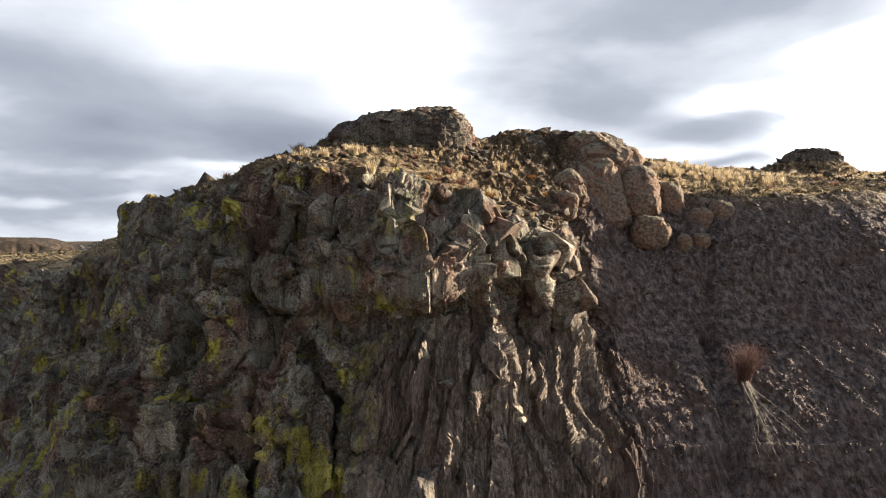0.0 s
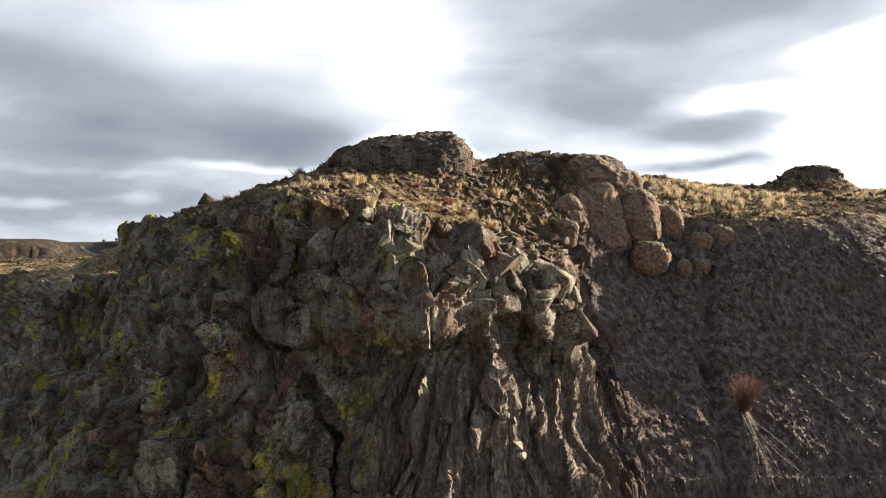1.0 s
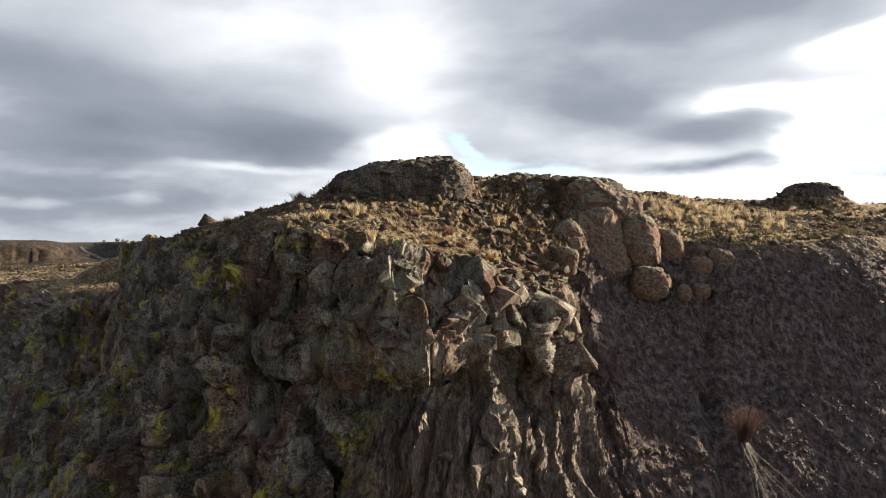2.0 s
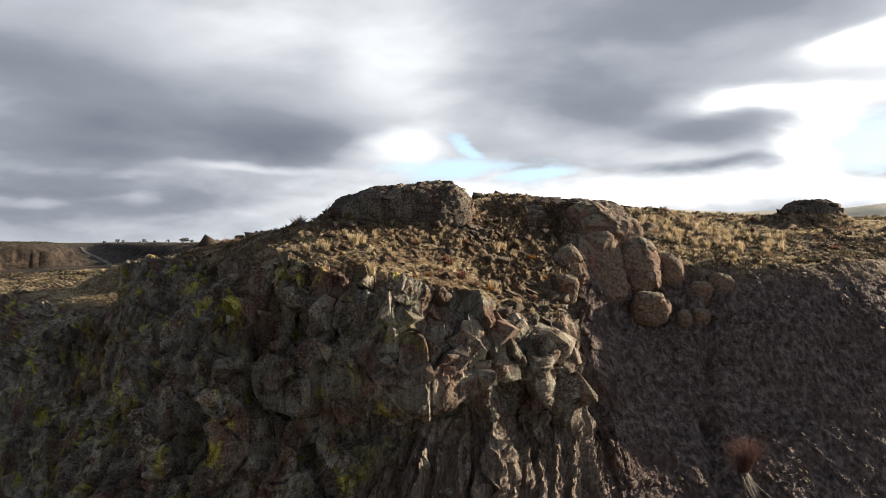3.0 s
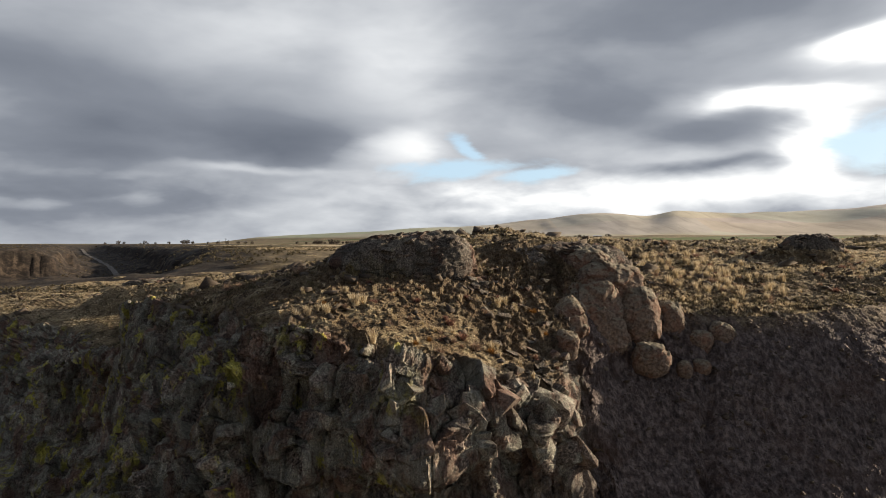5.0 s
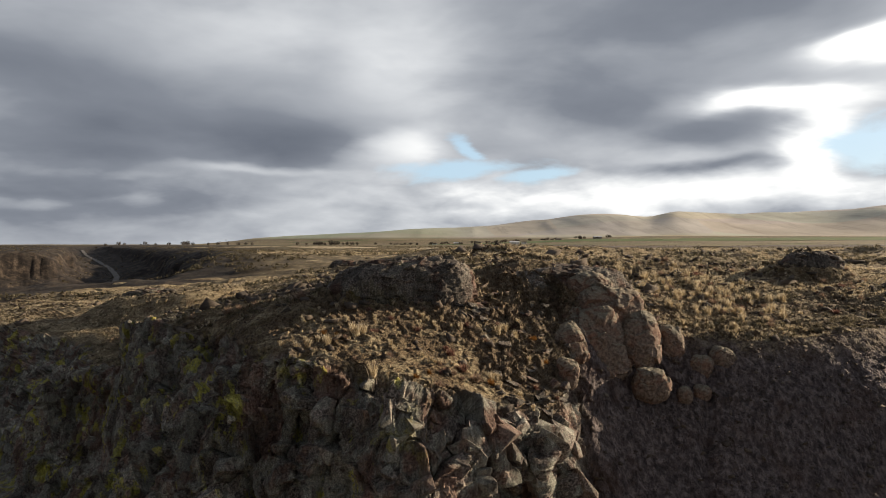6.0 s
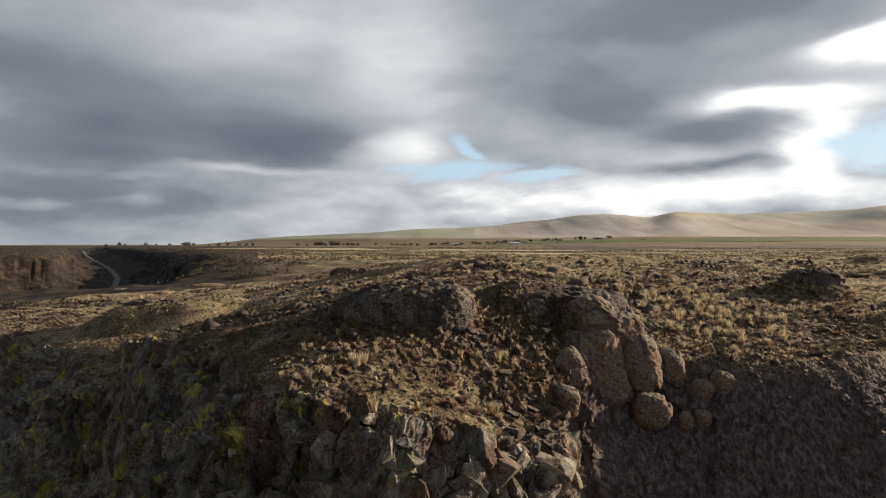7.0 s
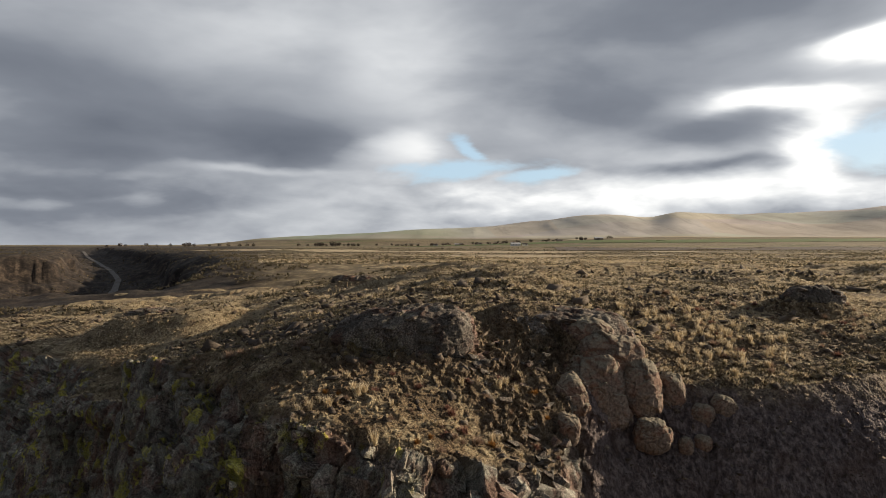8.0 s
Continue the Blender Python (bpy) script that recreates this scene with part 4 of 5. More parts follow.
for i, (at, size, turn, label) in enumerate(BOULDERS):
    slabby = "slop" in label or "slant" in label or "broad" in label or "broken" in label
    me = rock_mesh("boulder", size, 56, 3.2 if slabby else 2.5, 0.14 if slabby else 0.16, 0.11 if slabby else 0.09, 1.5, 0, 51 + i, BOULDER)
    ob = tagged(new("boulder", me), label, "boulder", "rounded boulders in the wall")
    ob.matrix_world = pose(*at, *turn)

# big blocks of the buttress: x, height, half size, tilt
BLOCKS = [
    (-1.9, 20.1, (0.95, 0.8, 1.25), 8), (0.75, 20.3, (0.55, 0.6, 0.8), -18), (-4.2, 17.6, (0.7, 0.6, 1.1), 12), (-3.5, 20.9, (0.7, 0.7, 1.3), -4),
    (-2.4, 18.4, (1.5, 0.7, 0.5), 14), (2.1, 20.4, (0.6, 0.6, 0.8), 16), (3.1, 20.2, (0.75, 0.7, 0.6), -10), (4.4, 20.1, (0.6, 0.6, 0.75), 20),
    (5.5, 19.6, (0.7, 0.7, 0.9), 10), (4.7, 17.6, (0.4, 0.5, 0.9), 6), (5.9, 17.6, (0.45, 0.5, 1.0), -14), (1.3, 18.9, (0.8, 0.5, 0.4), 0),
    (-5.2, 21.4, (0.5, 0.6, 1.2), 5), (-5.1, 19.8, (0.6, 0.6, 0.7), -20), (-7.3, 22.3, (0.8, 0.7, 0.6), 4), (-8.4, 21.0, (0.7, 0.7, 0.9), -8),
    (-7.2, 18.6, (0.6, 0.6, 1.0), 6), (-9.6, 18.9, (0.9, 0.7, 0.6), 3), (-10.6, 17.4, (0.9, 0.7, 0.5), -4), (-12.4, 17.3, (0.8, 0.7, 0.9), 4),
    (-8.8, 22.6, (0.6, 0.6, 0.5), 10), (-6.6, 23.2, (0.7, 0.7, 0.4), 0), (0.4, 19.2, (0.5, 0.5, 0.4), 25), (-0.9, 18.9, (0.6, 0.5, 0.5), -12),
]
for x, z, size, tilt in BLOCKS:
    at = wall_at(x, z)
    size = [c * (1.3 if x > -5 else 1.0) for c in size]
    set_rock(at + Vector((0, size[1] * 0.72, 0)), size, (rng.uniform(-30, 12), tilt * 1.6 + rng.uniform(-14, 14), rng.uniform(-50, 50)), ground)
# broken slabs that lean out of the sunlit corner above the flutes
for _ in range(30):
    x = rng.uniform(-2.5, 6.4)
    z = rng.uniform(17.4, 21.6) if x > 1.5 else rng.uniform(18.8, 22.0)
    at = wall_at(x, z)
    s = rng.uniform(0.35, 0.8)
    set_rock(at + Vector((0, s * 0.6, 0)), (s * rng.uniform(0.45, 0.9), s * 1.1, s * rng.uniform(1.0, 1.9)), (rng.uniform(-35, 10), rng.choice((-1, 1)) * rng.uniform(18, 48), rng.uniform(5, 75)), ground)
# more, smaller blocks wedged all over the buttress and along its rim
for _ in range(70):
    x = rng.uniform(-21, 6.3)
    z = rng.uniform(11.0, 23.0)
    at = wall_at(x, z)
    if at.z < z - 0.2 or x < -17 and z < 16:
        continue
    s = rng.uniform(0.18, 0.5) * (1.3 if x < -14 else 1.0)
    set_rock(at + Vector((0, s * 0.55, 0)), (s * rng.uniform(0.7, 1.3), s, s * rng.uniform(0.7, 1.5)), (rng.uniform(-20, 20), rng.uniform(-35, 35), rng.uniform(0, 360)), ground)
KNOBS = [(5.5, 32.5, 2.0, 3.5), (1.5, 35.5, 1.0, 1.5), (5.0, 37.0, 2.5, 1.5), (11.5, 41.0, 3.0, 2.0), (3.5, 30.0, 2.0, 1.5), (5.3, 30.8, 1.0, 1.5)]
for _ in range(120):
    kx, ky, wx_, wy_ = rng.choice(KNOBS)
    x, y = kx + rng.gauss(0, wx_ * 0.6), ky + rng.gauss(0, wy_ * 0.6)
    at = top_at(x, y)
    if at.y < GRID[WALL_ROWS, int(np.clip(np.searchsorted(STATIONS, x), 1, len(STATIONS) - 2)), 1]:
        continue
    s = rng.uniform(0.12, 0.42)
    set_rock(at, (s * rng.uniform(0.8, 1.5), s, s * rng.uniform(0.4, 0.9)), (rng.uniform(-25, 25), rng.uniform(-25, 25), rng.uniform(0, 360)), ground, TOP_MESHES)


def scatter_mesh(name, shapes, places, mat):
    """One mesh out of many small triangle shapes: shapes as (points, triangles), places as (shape, matrix)."""
    vs, ts, base = [], [], 0
    for k, m in places:
        v, t = shapes[k]
        m = np.array(m)
        vs.append(v @ m[:3, :3].T + m[:3, 3])
        ts.append(t + base)
        base += len(v)
    v, t = np.concatenate(vs), np.concatenate(ts)
    me = bpy.data.meshes.new(name)
    me.vertices.add(len(v))
    me.vertices.foreach_set("co", v.astype(np.float32).ravel())
    me.loops.add(len(t) * 3)
    me.loops.foreach_set("vertex_index", t.astype(np.int32).ravel())
    me.polygons.add(len(t))
    me.polygons.foreach_set("loop_start", np.arange(0, len(t) * 3, 3, dtype=np.int32))
    me.update(calc_edges=True)
    me.materials.append(mat)
    return me


STONE_SHAPES = []
for k in range(10):
    bm = chip(rng, 8, 0.7)
    bm.verts.index_update()
    STONE_SHAPES.append((np.array([v.co[:] for v in bm.verts]), np.array([[v.index for v in f.verts] for f in bm.faces])))
    bm.free()


def tumbled(at, size):
    e = Euler((rng.uniform(-0.6, 0.6), rng.uniform(-0.6, 0.6), rng.uniform(0, 6.28)))
    return Matrix.Translation(at) @ e.to_matrix().to_4x4() @ Matrix.Diagonal((size * rng.uniform(0.8, 1.5), size, size * rng.uniform(0.5, 0.9), 1))


places = []
for _ in range(9000):
    x, y = rng.uniform(-26, 36), rng.uniform(27, 62)
    at = top_at(x, y)
    if abs(at.y - y) < 0.3 and at.y > GRID[WALL_ROWS, int(np.clip(np.searchsorted(STATIONS, x), 1, len(STATIONS) - 2)), 1]:
        near = 1.0 if y > 45 else 0.6
        places.append((rng.randrange(10), tumbled(at, min(0.4, 0.045 * near * rng.paretovariate(1.6)))))
tagged(new("loose_stones", scatter_mesh("loose_stones", STONE_SHAPES, places, STONE)), "loose angular basalt stones strewn over the plateau", "stones", kind="stuff")
places = []
for _ in range(3600):
    y = 44 + 100 * rng.random() ** 1.7
    x = rng.uniform(-0.8, 0.8) * y
    if -85 < x < 85 and noise.noise(Vector((x * 0.05, y * 0.09, 6.0))) + 0.4 * noise.noise(Vector((x * 0.3, y * 0.4, 2.0))) > 0.16:
        c = int(np.clip(np.searchsorted(STATIONS, x), 1, len(STATIONS) - 2))
        if y > GRID[WALL_ROWS, c, 1] + 0.3:
            places.append((rng.randrange(10), tumbled(top_at(x, y), min(0.9, 0.14 * (1 + y / 160) * rng.paretovariate(2.0)))))
tagged(new("plateau_rocks", scatter_mesh("plateau_rocks", STONE_SHAPES, places, STONE)), "dark basalt rocks breaking through the dry plateau", "stones", kind="stuff")
places = []
for _ in range(3500):
    x, z = rng.uniform(7.5, 30), rng.uniform(9, 23)
    at = wall_at(x, z)
    places.append((rng.randrange(10), tumbled(at, min(0.22, 0.03 * rng.paretovariate(1.9)))))
tagged(new("scree_stones", scatter_mesh("scree_stones", STONE_SHAPES, places, STONE)), "small dark stones lying on the scree wall", "stones", kind="stuff")

# ---- plants ----
def tuft_shape(blades, height, spread, wide, seg=2, droop=0.35, ball_like=0.0):
    """Blades that rise from one root: points and triangles."""
    vs, ts = [], []
    for _ in range(blades):
        a = rng.uniform(0, 2 * math.pi)
        lean = rng.random() ** 0.7 * spread
        if ball_like:
            lean = math.acos(rng.uniform(0.0, 1.0)) * ball_like
        h = height * rng.uniform(0.55, 1.0)
        side = Vector((-math.sin(a), math.cos(a), 0)) * wide * rng.uniform(0.7, 1.3)
        root = Vector((rng.gauss(0, 0.06), rng.gauss(0, 0.06), -0.04))
        up = Vector((math.cos(a) * math.sin(lean), math.sin(a) * math.sin(lean), math.cos(lean)))
        base = len(vs)
        for s in range(seg):
            f = s / seg
            c = root + up * h * f + Vector((math.cos(a), math.sin(a), -0.6)) * droop * h * f * f
            wd = side * (1 - 0.55 * f)
            vs += [c - wd, c + wd]
        vs.append(root + up * h + Vector((math.cos(a), math.sin(a), -0.6)) * droop * h)
        for s in range(seg - 1):
            k = base + 2 * s
            ts += [(k, k + 1, k + 3), (k, k + 3, k + 2)]
        k = base + 2 * (seg - 1)
        ts.append((k, k + 1, k + 2))
    return np.array([v[:] for v in vs]), np.array(ts)


def plant_mesh(name, shape, mat):
    return scatter_mesh(name, [shape], [(0, Matrix())], mat)


def on_top(x, y):
    c = int(np.clip(np.searchsorted(STATIONS, x), 1, len(STATIONS) - 2))
    return y > GRID[WALL_ROWS, c, 1] + 0.1


TUFTS = [plant_mesh("grass_tuft", tuft_shape(90, h, 0.42, 0.013, 3, 0.16), STRAW) for h in (0.75, 0.65, 0.6)]
BUSHES = {
    "red": [plant_mesh("dry_bush", tuft_shape(260, 0.42, 1.2, 0.012, 2, 0.1, 1.0), RED_TWIG) for _ in range(2)],
    "orange": [plant_mesh("dry_bush", tuft_shape(260, 0.40, 1.2, 0.012, 2, 0.1, 1.0), ORANGE_TWIG) for _ in range(2)],
    "pale": [plant_mesh("dry_bush", tuft_shape(280, 0.42, 1.2, 0.012, 2, 0.1, 1.0), PALE_TWIG) for _ in range(2)],
}


def set_plant(name, mesh, x, y, size, label, category, group):
    at = top_at(x, y)
    ob = tagged(new(name, mesh), label, category, group)
    ob.matrix_world = Matrix.Translation(at) @ Euler((0, 0, rng.uniform(0, 6.28))).to_matrix().to_4x4() @ Matrix.Diagonal((size, size, size * rng.uniform(0.9, 1.15), 1))
    return ob


LEDGE_TUFTS = [(-7.0, 29.6, 0.8), (-6.5, 29.9, 1.0), (-6.2, 30.6, 0.8), (-5.7, 30.2, 1.1), (-4.4, 31.3, 1.5), (-4.1, 31.6, 1.2), (-4.7, 31.8, 1.0), (-3.15, 27.7, 1.1), (-2.4, 30.2, 0.7), (2.3, 30.6, 1.0), (2.6, 30.8, 0.9), (0.9, 33.6, 0.8), (3.0, 34.6, 1.2), (3.4, 35.0, 1.1), (-5.2, 33.0, 0.8), (-8.0, 30.4, 0.6), (4.5, 35.8, 0.9), (-3.6, 33.2, 0.7)]
for x, y, s in LEDGE_TUFTS:
    set_plant("grass_tuft", rng.choice(TUFTS), x, y, s, "pale straw-coloured bunchgrass tuft on the stony ledge", "grass", "grass tufts on the ledge")
for _ in range(70):
    x, y = rng.uniform(-8, 5.5), rng.uniform(27.6, 36)
    if on_top(x, y):
        set_plant("grass_tuft", rng.choice(TUFTS), x, y, rng.uniform(0.3, 0.65), "small dry grass tuft among stones on the ledge", "grass", "grass tufts on the ledge")
LEDGE_BUSHES = [(-1.9, 27.6, 1.0, "pale"), (-0.2, 28.2, 1.0, "pale"), (-1.3, 28.4, 0.8, "orange"), (-0.7, 29.0, 0.7, "orange"), (-1.4, 32.8, 1.1, "red"), (0.3, 31.2, 1.1, "red"), (0.9, 30.2, 1.2, "red"), (1.5, 29.8, 1.3, "pale"), (2.3, 30.2, 1.0, "orange"), (2.2, 33.4, 1.0, "pale"), (4.6, 31.6, 0.9, "red"), (5.0, 35.0, 1.0, "orange"), (-3.6, 31.8, 1.0, "red"), (-2.6, 29.6, 0.8, "pale"), (-0.2, 30.0, 0.8, "pale"), (-4.9, 30.8, 0.7, "pale"), (1.2, 34.0, 0.8, "red"), (3.4, 32.6, 0.8, "pale")]
WORDS = {"red": "reddish-brown dry low bush on the ledge", "orange": "rust-orange dry low bush on the ledge", "pale": "pale pinkish dry low bush on the ledge"}
for x, y, s, kind in LEDGE_BUSHES:
    set_plant("dry_bush", rng.choice(BUSHES[kind]), x, y, s, WORDS[kind], "bush", "dry bushes on the ledge")
for _ in range(40):
    x, y = rng.uniform(-7, 8), rng.uniform(28, 38)
    if on_top(x, y):
        kind = rng.choice(("red", "orange", "pale", "pale"))
        set_plant("dry_bush", rng.choice(BUSHES[kind]), x, y, rng.uniform(0.4, 0.8), WORDS[kind], "bush", "dry bushes on the ledge")

for x, y, s in ((-14.6, 42.2, 1.7), (-13.9, 42.4, 1.3), (-12.6, 41.8, 1.4), (-8.9, 38.6, 1.8), (-17.6, 43.6, 1.1), (-20.4, 45.2, 1.0)):
    set_plant("dry_bush", rng.choice(BUSHES["pale"]), x, y, s, "pale dry sagebrush on the rim against the sky", "bush", "dry bushes on the rim")

# the pale drift of grass behind the boulders and along the rim of the scree wall
for _ in range(110):
    x, y = 19.5 + rng.gauss(0, 3.2), 47.5 + rng.gauss(0, 3.6)
    if on_top(x, y):
        set_plant("grass_tuft", rng.choice(TUFTS), x, y, rng.uniform(0.7, 1.35), "pale straw-coloured bunchgrass tuft in a drift on the plateau", "grass", "grass drift on the plateau")
for _ in range(70):
    x, y = rng.uniform(14, 36), rng.uniform(41, 58)
    if on_top(x, y):
        kind = rng.choice(("red", "pale", "pale"))
        set_plant("dry_bush", rng.choice(BUSHES[kind]), x, y, rng.uniform(0.7, 1.5), {"red": "reddish-brown dry bush on the plateau", "pale": "pale dry bush on the grassy plateau"}[kind], "bush", "dry bushes on the plateau")

# grass and sagebrush over the wide plateau
COARSE = [tuft_shape(9, 0.30, 0.8, 0.018, 1, 0.2) for _ in range(6)]
CLUMPS = [tuft_shape(26, 0.5, 1.2, 0.035, 1, 0.05, 1.0) for _ in range(6)]


def meadow(name, shapes, count, mat, label, seedling, thick):
    out = []
    tries = 0
    while len(out) < count and tries < count * 8:
        tries += 1
        y = 38 + 112 * rng.random() ** 1.6
        x = rng.uniform(-0.85, 0.85) * y
        if not -85 < x < 85 or not on_top(x, y):
            continue
        v = noise.noise(Vector((x * 0.045, y * 0.12, seedling))) + 0.4 * noise.noise(Vector((x * 0.4, y * 0.5, seedling)))
        if y < 46 and x < 15 and rng.random() < 0.8:
            continue
        if v < thick:
            continue
        at = top_at(x, y)
        s = rng.uniform(0.4, 1.05) * (1.0 if y < 60 else 1.2)
        out.append((rng.randrange(len(shapes)), Matrix.Translation(at) @ Euler((0, 0, rng.uniform(0, 6.28))).to_matrix().to_4x4() @ Matrix.Diagonal((s, s, s, 1))))
    tagged(new(name, scatter_mesh(name, shapes, out, mat)), label, "grass" if mat is STRAW else "brush", kind="stuff")


meadow("dry_grass", COARSE, 46000, STRAW, "straw-coloured dry grass in drifts over the plateau", 3.0, 0.10)
meadow("sagebrush", CLUMPS, 9000, SAGE, "low grey-brown sagebrush dotted over the plateau", 9.0, -0.1)


# the reddish shrub in the scree wall, with its dead grey stems hanging down
def stem_mesh(name, runs, mat, thick):
    """Bent stems as thin three-sided tubes."""
    vs, ts = [], []
    for line in runs:
        base = len(vs)
        for i, c in enumerate(line):
            r = thick * (1 - 0.8 * i / (len(line) - 1))
            for k in range(3):
                a = 2.094 * k
                vs.append(Vector(c) + Vector((math.cos(a) * r, math.sin(a) * r, 0.3 * r * math.sin(a + 1))))
        for i in range(len(line) - 1):
            for k in range(3):
                a, b = base + 3 * i + k, base + 3 * i + (k + 1) % 3
                ts += [(a, b, b + 3), (a, b + 3, a + 3)]
    return scatter_mesh(name, [(np.array([v[:] for v in vs]), np.array(ts))], [(0, Matrix())], mat)


def sprays(count, up, out, length, bend, lean=-0.32):
    runs = []
    for _ in range(count):
        a = rng.uniform(-1.0, 1.0)
        d = Vector((a * out + rng.gauss(0, 0.12), lean + rng.gauss(0, 0.10), up + rng.gauss(0, 0.15))).normalized()
        c, line = Vector((rng.gauss(0, 0.12), -0.05, rng.gauss(0, 0.1))), []
        n = 7
        for i in range(n):
            line.append(c[:])
            c = c + d * length * rng.uniform(0.7, 1.1) / n
            d = (d + Vector((rng.gauss(0, 0.10), rng.gauss(0, 0.05), bend + rng.gauss(0, 0.06)))).normalized()
        runs.append(line)
    return runs


root = wall_at(14.7, 13.2) + Vector((0, -0.1, 0))
shrub = tagged(new("shrub"), "bare reddish shrub with grey dead stems hanging down the scree", "shrub")
shrub.location = root
part("twig_tangle", stem_mesh("twig_tangle", sprays(360, 1.0, 0.55, 2.5, 0.0), SHRUB_TWIG, 0.008), shrub, "fine reddish upright twigs")
part("dead_stems", stem_mesh("dead_stems", sprays(90, -0.8, 0.26, 5.0, -0.01, -0.60), GREY_TWIG, 0.020), shrub, "long grey dead stems hanging down")


# brush on the wide plain, too far off to tell one bush from the next
def far_brush(name, shapes, count, mat, label, size, seedling, thick, reach=2.1):
    out = []
    xs_, ys_ = [], []
    while len(xs_) < count:
        y = 130 * math.exp(rng.random() * reach)
        x = rng.uniform(-0.8, 0.8) * y
        if noise.noise(Vector((x * 0.01, y * 0.022, seedling))) + 0.4 * noise.noise(Vector((x * 0.06, y * 0.09, seedling))) > thick and (mat is SAGE or x > -0.3 * y):
            xs_.append(x)
            ys_.append(y)
    far = far_height(np.array(xs_), np.array(ys_))
    join = ease(np.array(ys_), 150, 230)
    zs_ = land_height(np.array(xs_), np.array(ys_)) * (1 - join) + far * join
    for x, y, z in zip(xs_, ys_, zs_):
        s = size * rng.uniform(0.6, 1.4) * (1 + y / 600)
        out.append((rng.randrange(len(shapes)), Matrix.Translation((x, y, z)) @ Matrix.Rotation(rng.uniform(0, 6.28), 4, "Z") @ Matrix.Diagonal((s, s, s * 0.8, 1))))
    tagged(new(name, scatter_mesh(name, shapes, out, mat)), label, "brush", kind="stuff")


LOOSE = [tuft_shape(12, 0.5, 1.2, 0.09, 1, 0.05, 1.0) for _ in range(5)]
far_brush("far_sagebrush", LOOSE, 20000, SAGE, "dark sagebrush over the far plain and the canyon", 1.7, 21.0, -0.12)
far_brush("far_dry_grass", LOOSE, 15000, STRAW, "pale dry grass in drifts on the far plain", 1.1, 27.0, 0.02, 1.35)

# ---- far things: farm, trees, fields, road, poles ----
def far_z(x, y):
    return float(far_height(np.array([float(x)]), np.array([float(y)]))[0])


def plain_material(name, low, high, scale=0.5, rough=0.85):
    def build(n):
        g = n.noise(place_of(n), scale, 4.0, 0.6)
        return n.ramp(g, [(0.35, low), (0.65, high)]), g
    return material(name, build, rough, 0.02)


WHITE_WALL = plain_material("white_painted_siding", (0.62, 0.61, 0.58), (0.80, 0.79, 0.76))
PALE_ROOF = plain_material("pale_metal_roof", (0.45, 0.45, 0.46), (0.62, 0.62, 0.62), 0.3, 0.5)
DARK_ROOF = plain_material("dark_shingle_roof", (0.06, 0.05, 0.045), (0.12, 0.10, 0.09))
TAN_WALL = plain_material("tan_siding", (0.30, 0.25, 0.19), (0.42, 0.36, 0.28))
BARK = plain_material("grey_bark", (0.06, 0.05, 0.04), (0.14, 0.115, 0.09), 2.0)
TREE_TWIG = material("bare_tree_twigs", blade_build((0.03, 0.024, 0.02), (0.06, 0.048, 0.038), (0.10, 0.082, 0.065)), 0.9)
WINDOW_DARK = plain_material("dark_window_glass", (0.02, 0.022, 0.025), (0.03, 0.033, 0.038), 1.0, 0.2)
GREEN_FIELD = plain_material("winter_wheat_green", (0.055, 0.085, 0.018), (0.11, 0.14, 0.04), 0.02, 0.9)
TAN_FIELD = plain_material("stubble_field_tan", (0.30, 0.24, 0.15), (0.45, 0.37, 0.25), 0.02, 0.9)
BROWN_FIELD = plain_material("ploughed_field_brown", (0.075, 0.058, 0.050), (0.13, 0.10, 0.085), 0.02, 0.9)
GRAVEL = plain_material("gravel_road", (0.09, 0.082, 0.074), (0.17, 0.158, 0.142), 0.3, 0.9)


def box_bm(x0, x1, y0, y1, z0, z1):
    bm = bmesh.new()
    v = [bm.verts.new(c) for c in ((x0, y0, z0), (x1, y0, z0), (x1, y1, z0), (x0, y1, z0), (x0, y0, z1), (x1, y0, z1), (x1, y1, z1), (x0, y1, z1))]
    for f in ((3, 2, 1, 0), (4, 5, 6, 7), (0, 1, 5, 4), (1, 2, 6, 5), (2, 3, 7, 6), (3, 0, 4, 7)):
        bm.faces.new([v[i] for i in f])
    return bm


def mesh_of(name, bm, mat):
    me = bpy.data.meshes.new(name)
    bm.to_mesh(me)
    bm.free()
    me.materials.append(mat)
    return me


def farm_building(x, y, long, deep, tall, ridge, turn, walls, roof, label):
    ob = tagged(new("farm_building"), label, "building", "farm buildings on the plain")
    ob.matrix_world = pose(x, y, far_z(x, y) - 0.2, 0, 0, turn)
    part("wall", mesh_of("wall", box_bm(-long / 2, long / 2, -deep / 2, deep / 2, 0, tall), walls), ob)
    bm = bmesh.new()
    e = 0.5
    pts = [(-long / 2 - e, -deep / 2 - e, tall), (long / 2 + e, -deep / 2 - e, tall), (long / 2 + e, deep / 2 + e, tall), (-long / 2 - e, deep / 2 + e, tall), (-long / 2 - e, 0, tall + ridge), (long / 2 + e, 0, tall + ridge)]
    v = [bm.verts.new(c) for c in pts]
    for f in ((0, 1, 5, 4), (2, 3, 4, 5), (0, 4, 3), (1, 2, 5), (3, 2, 1, 0)):
        bm.faces.new([v[i] for i in f])
    part("roof", mesh_of("roof", bm, roof), ob)
    for k in (-0.3, 0.05, 0.33):
        part("window", mesh_of("window", box_bm(k * long - 0.9, k * long + 0.9, -deep / 2 - 0.05, -deep / 2 + 0.05, tall * 0.4, tall * 0.75), WINDOW_DARK), ob)
    return ob


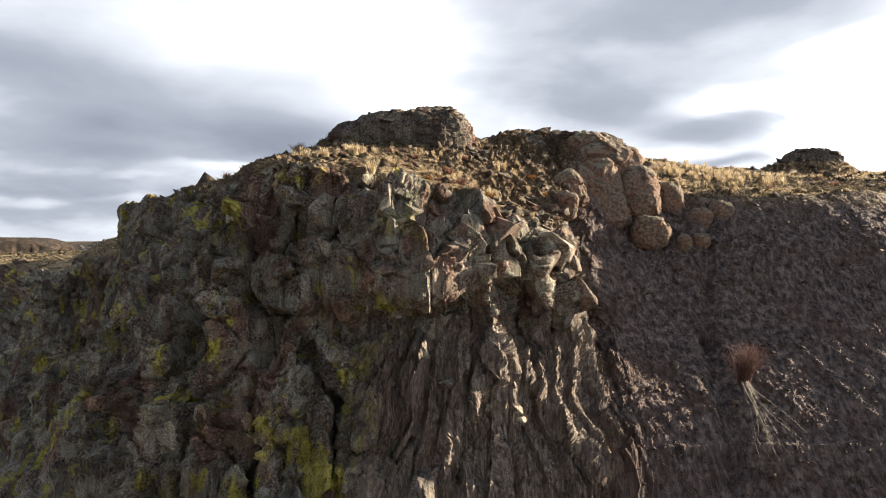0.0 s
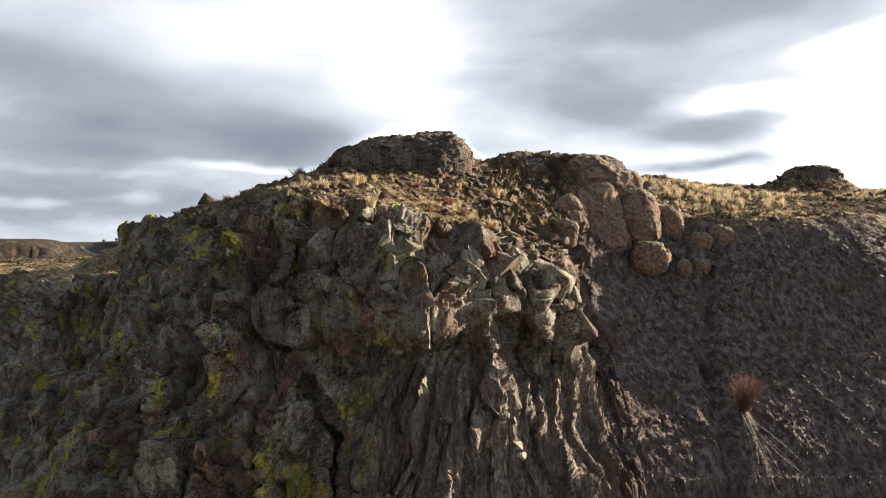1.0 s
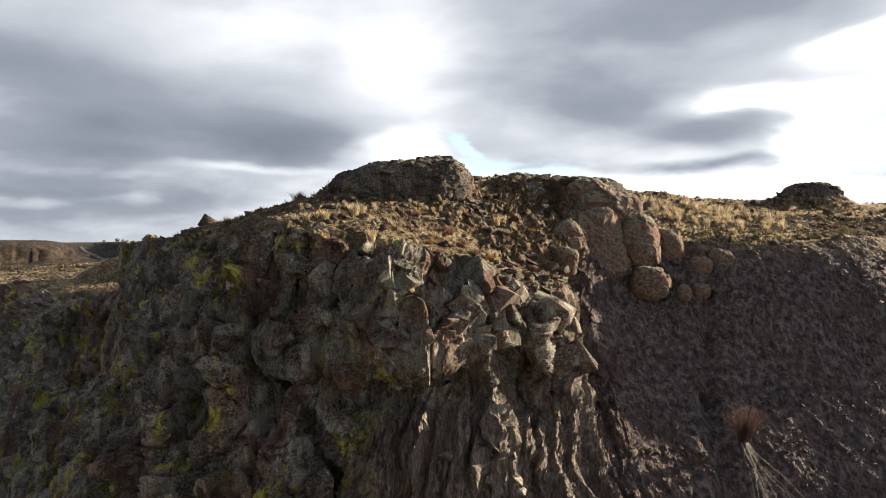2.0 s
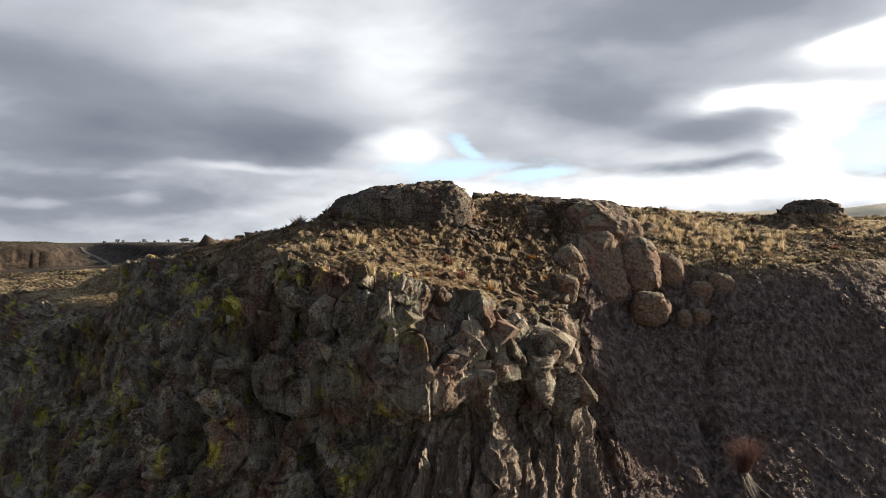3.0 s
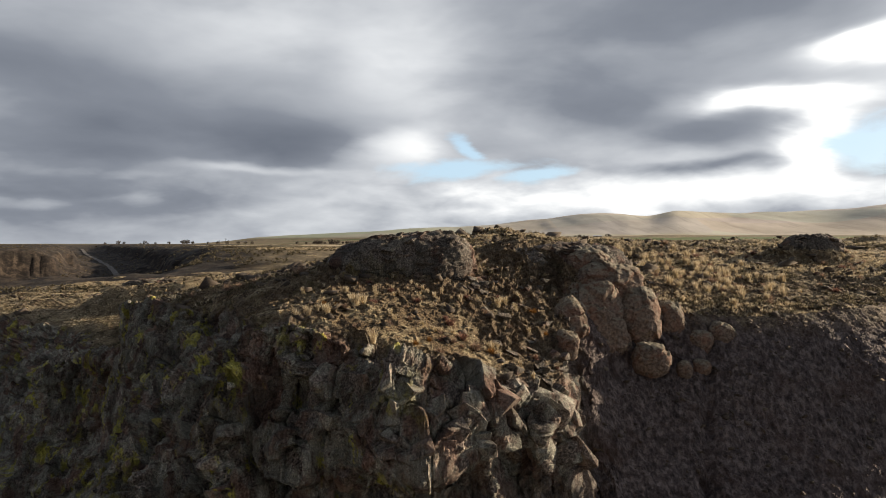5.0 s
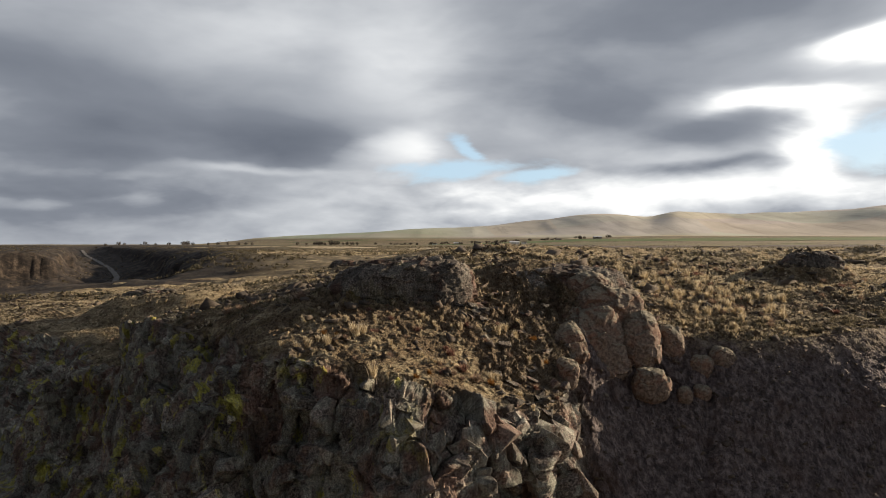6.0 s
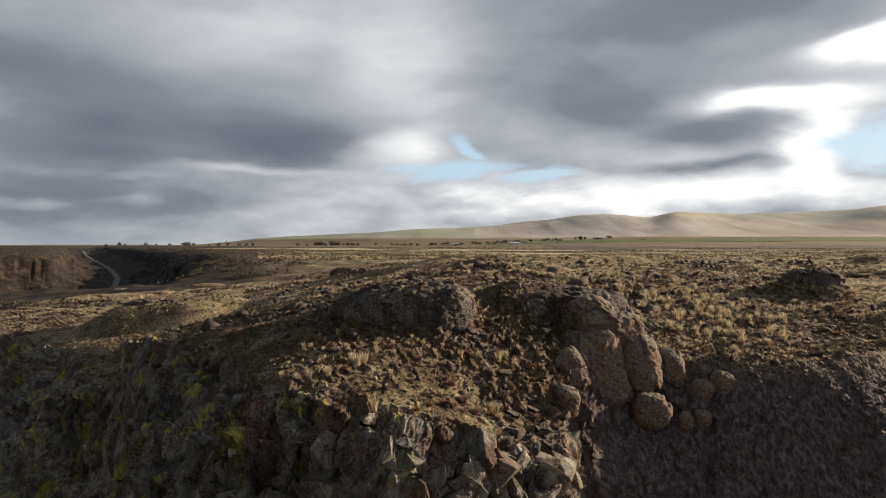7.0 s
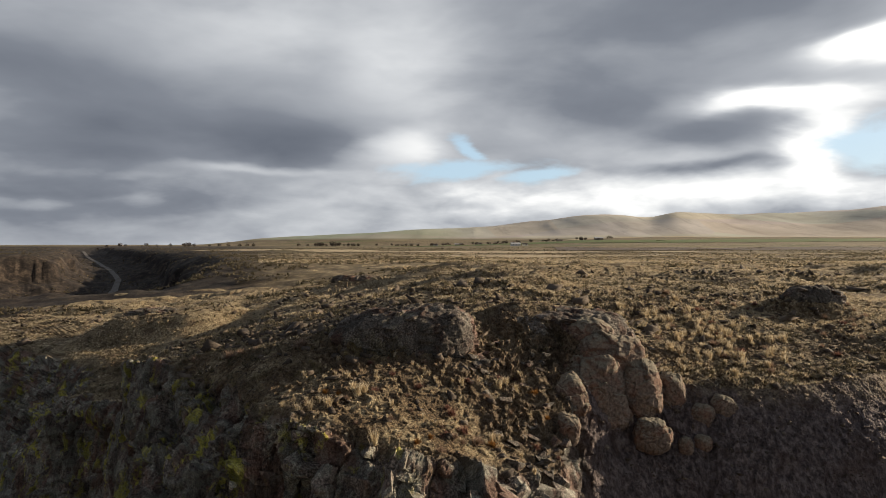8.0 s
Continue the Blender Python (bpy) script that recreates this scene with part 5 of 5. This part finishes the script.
FARM = [
    (150, 1330, 20, 10, 4.5, 2.5, 6, WHITE_WALL, PALE_ROOF, "long white farm building with a pale roof"),
    (172, 1345, 11, 8, 3.5, 2.2, -8, WHITE_WALL, DARK_ROOF, "small white farmhouse with a dark roof"),
    (330, 1800, 16, 10, 4.0, 2.5, 10, TAN_WALL, DARK_ROOF, "tan farmhouse among bare trees"),
    (455, 1850, 24, 12, 5.0, 3.0, 0, TAN_WALL, PALE_ROOF, "tan barn with a pale metal roof"),
    (40, 1900, 22, 10, 4.0, 2.5, 4, TAN_WALL, PALE_ROOF, "low farm shed with a pale roof"),
    (-30, 1950, 14, 9, 4.0, 2.5, 0, WHITE_WALL, DARK_ROOF, "white house beside a row of trees"),
    (110, 2000, 18, 10, 4.5, 2.5, -4, TAN_WALL, DARK_ROOF, "tan house at the foot of the hills"),
]
for row in FARM:
    farm_building(*row)


def far_tree(x, y, tall, wide):
    """A bare tree: trunk, limbs, and a loose crown of fine twigs."""
    ob = tagged(new("tree"), "bare leafless tree on the far plain", "tree", "trees on the plain")
    ob.location = (x, y, far_z(x, y) - 0.3)
    runs = [[(0, 0, 0), (rng.gauss(0, 0.2), rng.gauss(0, 0.2), tall * 0.3), (rng.gauss(0, 0.4), rng.gauss(0, 0.4), tall * 0.75)]]
    for _ in range(5):
        a = rng.uniform(0, 6.28)
        runs.append([(0, 0, tall * rng.uniform(0.2, 0.4)), (math.cos(a) * wide * 0.25, math.sin(a) * wide * 0.25, tall * 0.55), (math.cos(a) * wide * 0.42, math.sin(a) * wide * 0.42, tall * 0.8)])
    part("trunk", stem_mesh("trunk", runs, BARK, tall * 0.035), ob)
    vs, ts = [], []
    for _ in range(150):
        d = Vector((rng.gauss(0, 1), rng.gauss(0, 1), rng.gauss(0, 0.8))).normalized() * rng.uniform(0.3, 1.0) ** 0.6
        c = Vector((d.x * wide * 0.5, d.y * wide * 0.5, tall * 0.62 + d.z * tall * 0.38))
        s = tall * rng.uniform(0.05, 0.12)
        base = len(vs)
        for _k in range(3):
            vs.append(c + Vector((rng.gauss(0, s * 0.7), rng.gauss(0, s * 0.7), rng.gauss(0, s))))
        ts.append((base, base + 1, base + 2))
    part("crown", scatter_mesh("crown", [(np.array([v[:] for v in vs]), np.array(ts))], [(0, Matrix())], TREE_TWIG), ob)
    return ob


first_trees = [far_tree(-300, 1650, 16, 15), far_tree(-290, 1650, 13, 12), far_tree(480, 1830, 12, 14)]
SPOTS = [(-350, 1700, 26, 6), (-260, 1650, 30, 8), (100, 1700, 90, 9), (330, 1820, 60, 7), (440, 1850, 30, 5), (-760, 1500, 90, 10), (-640, 1500, 70, 7), (-40, 1900, 60, 8), (-560, 1250, 40, 4), (-370, 1900, 26, 14), (60, 1950, 110, 22), (300, 2000, 90, 16), (-180, 1950, 70, 8)]
for cx, cy, spread, count in SPOTS:
    for _ in range(count):
        x, y = cx + rng.gauss(0, spread), cy + rng.gauss(0, spread * 0.4)
        copy_thing(rng.choice(first_trees), Matrix.Translation((x, y, far_z(x, y) - 0.3)) @ Matrix.Rotation(rng.uniform(0, 6.28), 4, "Z") @ Matrix.Scale(rng.uniform(0.35, 0.8), 4))


def strip(name, line, half, mat, label, category, lift=0.35):
    """A road or a field laid along a line over the plain."""
    pts = []
    for (x0, y0), (x1, y1) in zip(line[:-1], line[1:]):
        n = max(2, int(math.hypot(x1 - x0, y1 - y0) / 10))
        pts += [(x0 + (x1 - x0) * k / n, y0 + (y1 - y0) * k / n) for k in range(n)]
    pts.append(line[-1])
    rows = []
    for i, (x, y) in enumerate(pts):
        a, b = pts[max(0, i - 1)], pts[min(len(pts) - 1, i + 1)]
        d = Vector((b[0] - a[0], b[1] - a[1], 0)).normalized()
        side = Vector((-d.y, d.x, 0))
        m = 7
        rows.append([Vector((x, y, 0)) + side * half * (2 * k / (m - 1) - 1) for k in range(m)])
    v = np.array([[c.x, c.y, 0] for r in rows for c in r])
    v[:, 2] = far_height(v[:, 0], v[:, 1]) + lift
    m = 7
    idx = np.arange(len(v)).reshape(-1, m)
    quads = np.stack([idx[:-1, :-1], idx[1:, :-1], idx[1:, 1:], idx[:-1, 1:]], 2).reshape(-1, 4)
    me = bpy.data.meshes.new(name)
    fill_mesh(me, v, quads)
    me.materials.append(mat)
    return tagged(new(name, me), label, category, kind="structure")


strip("field_green", [(-250, 1850), (150, 1750), (520, 1500), (1500, 1700)], 130, GREEN_FIELD, "strip of green winter wheat below the hills", "field", 0.6)
strip("field_stubble", [(380, 2150), (900, 2050), (1700, 2200)], 120, TAN_FIELD, "tan stubble field below the hills", "field", 0.6)
strip("field_ploughed", [(160, 900), (500, 850), (1200, 1000)], 170, BROWN_FIELD, "bare brown field on the plain", "field", 0.5)
strip("field_pale", [(-260, 700), (0, 560), (230, 600)], 40, TAN_FIELD, "pale dry grass meadow beyond the plateau", "field", 0.3)
strip("meadow", [(-40, 420), (40, 385), (140, 410)], 22, TAN_FIELD, "sunlit pale grass meadow at the plateau's end", "field", 0.3)
strip("road", [(r * y, y) for y, r in zip(CANYON_Y[1:7], CANYON_R[1:7])], 2.6, GRAVEL, "pale gravel road along the canyon floor", "road", 0.6)
for x, y in ((-560, 1620), (-590, 1640), (-420, 1200)):
    pole = tagged(new("utility_pole"), "wooden utility pole with a crossarm on the plain", "pole", "utility poles")
    pole.location = (x, y, far_z(x, y))
    part("post", mesh_of("post", box_bm(-0.3, 0.3, -0.3, 0.3, -1, 13), BARK), pole)
    part("crossarm", mesh_of("crossarm", box_bm(-1.8, 1.8, -0.2, 0.2, 11.3, 11.8), BARK), pole)
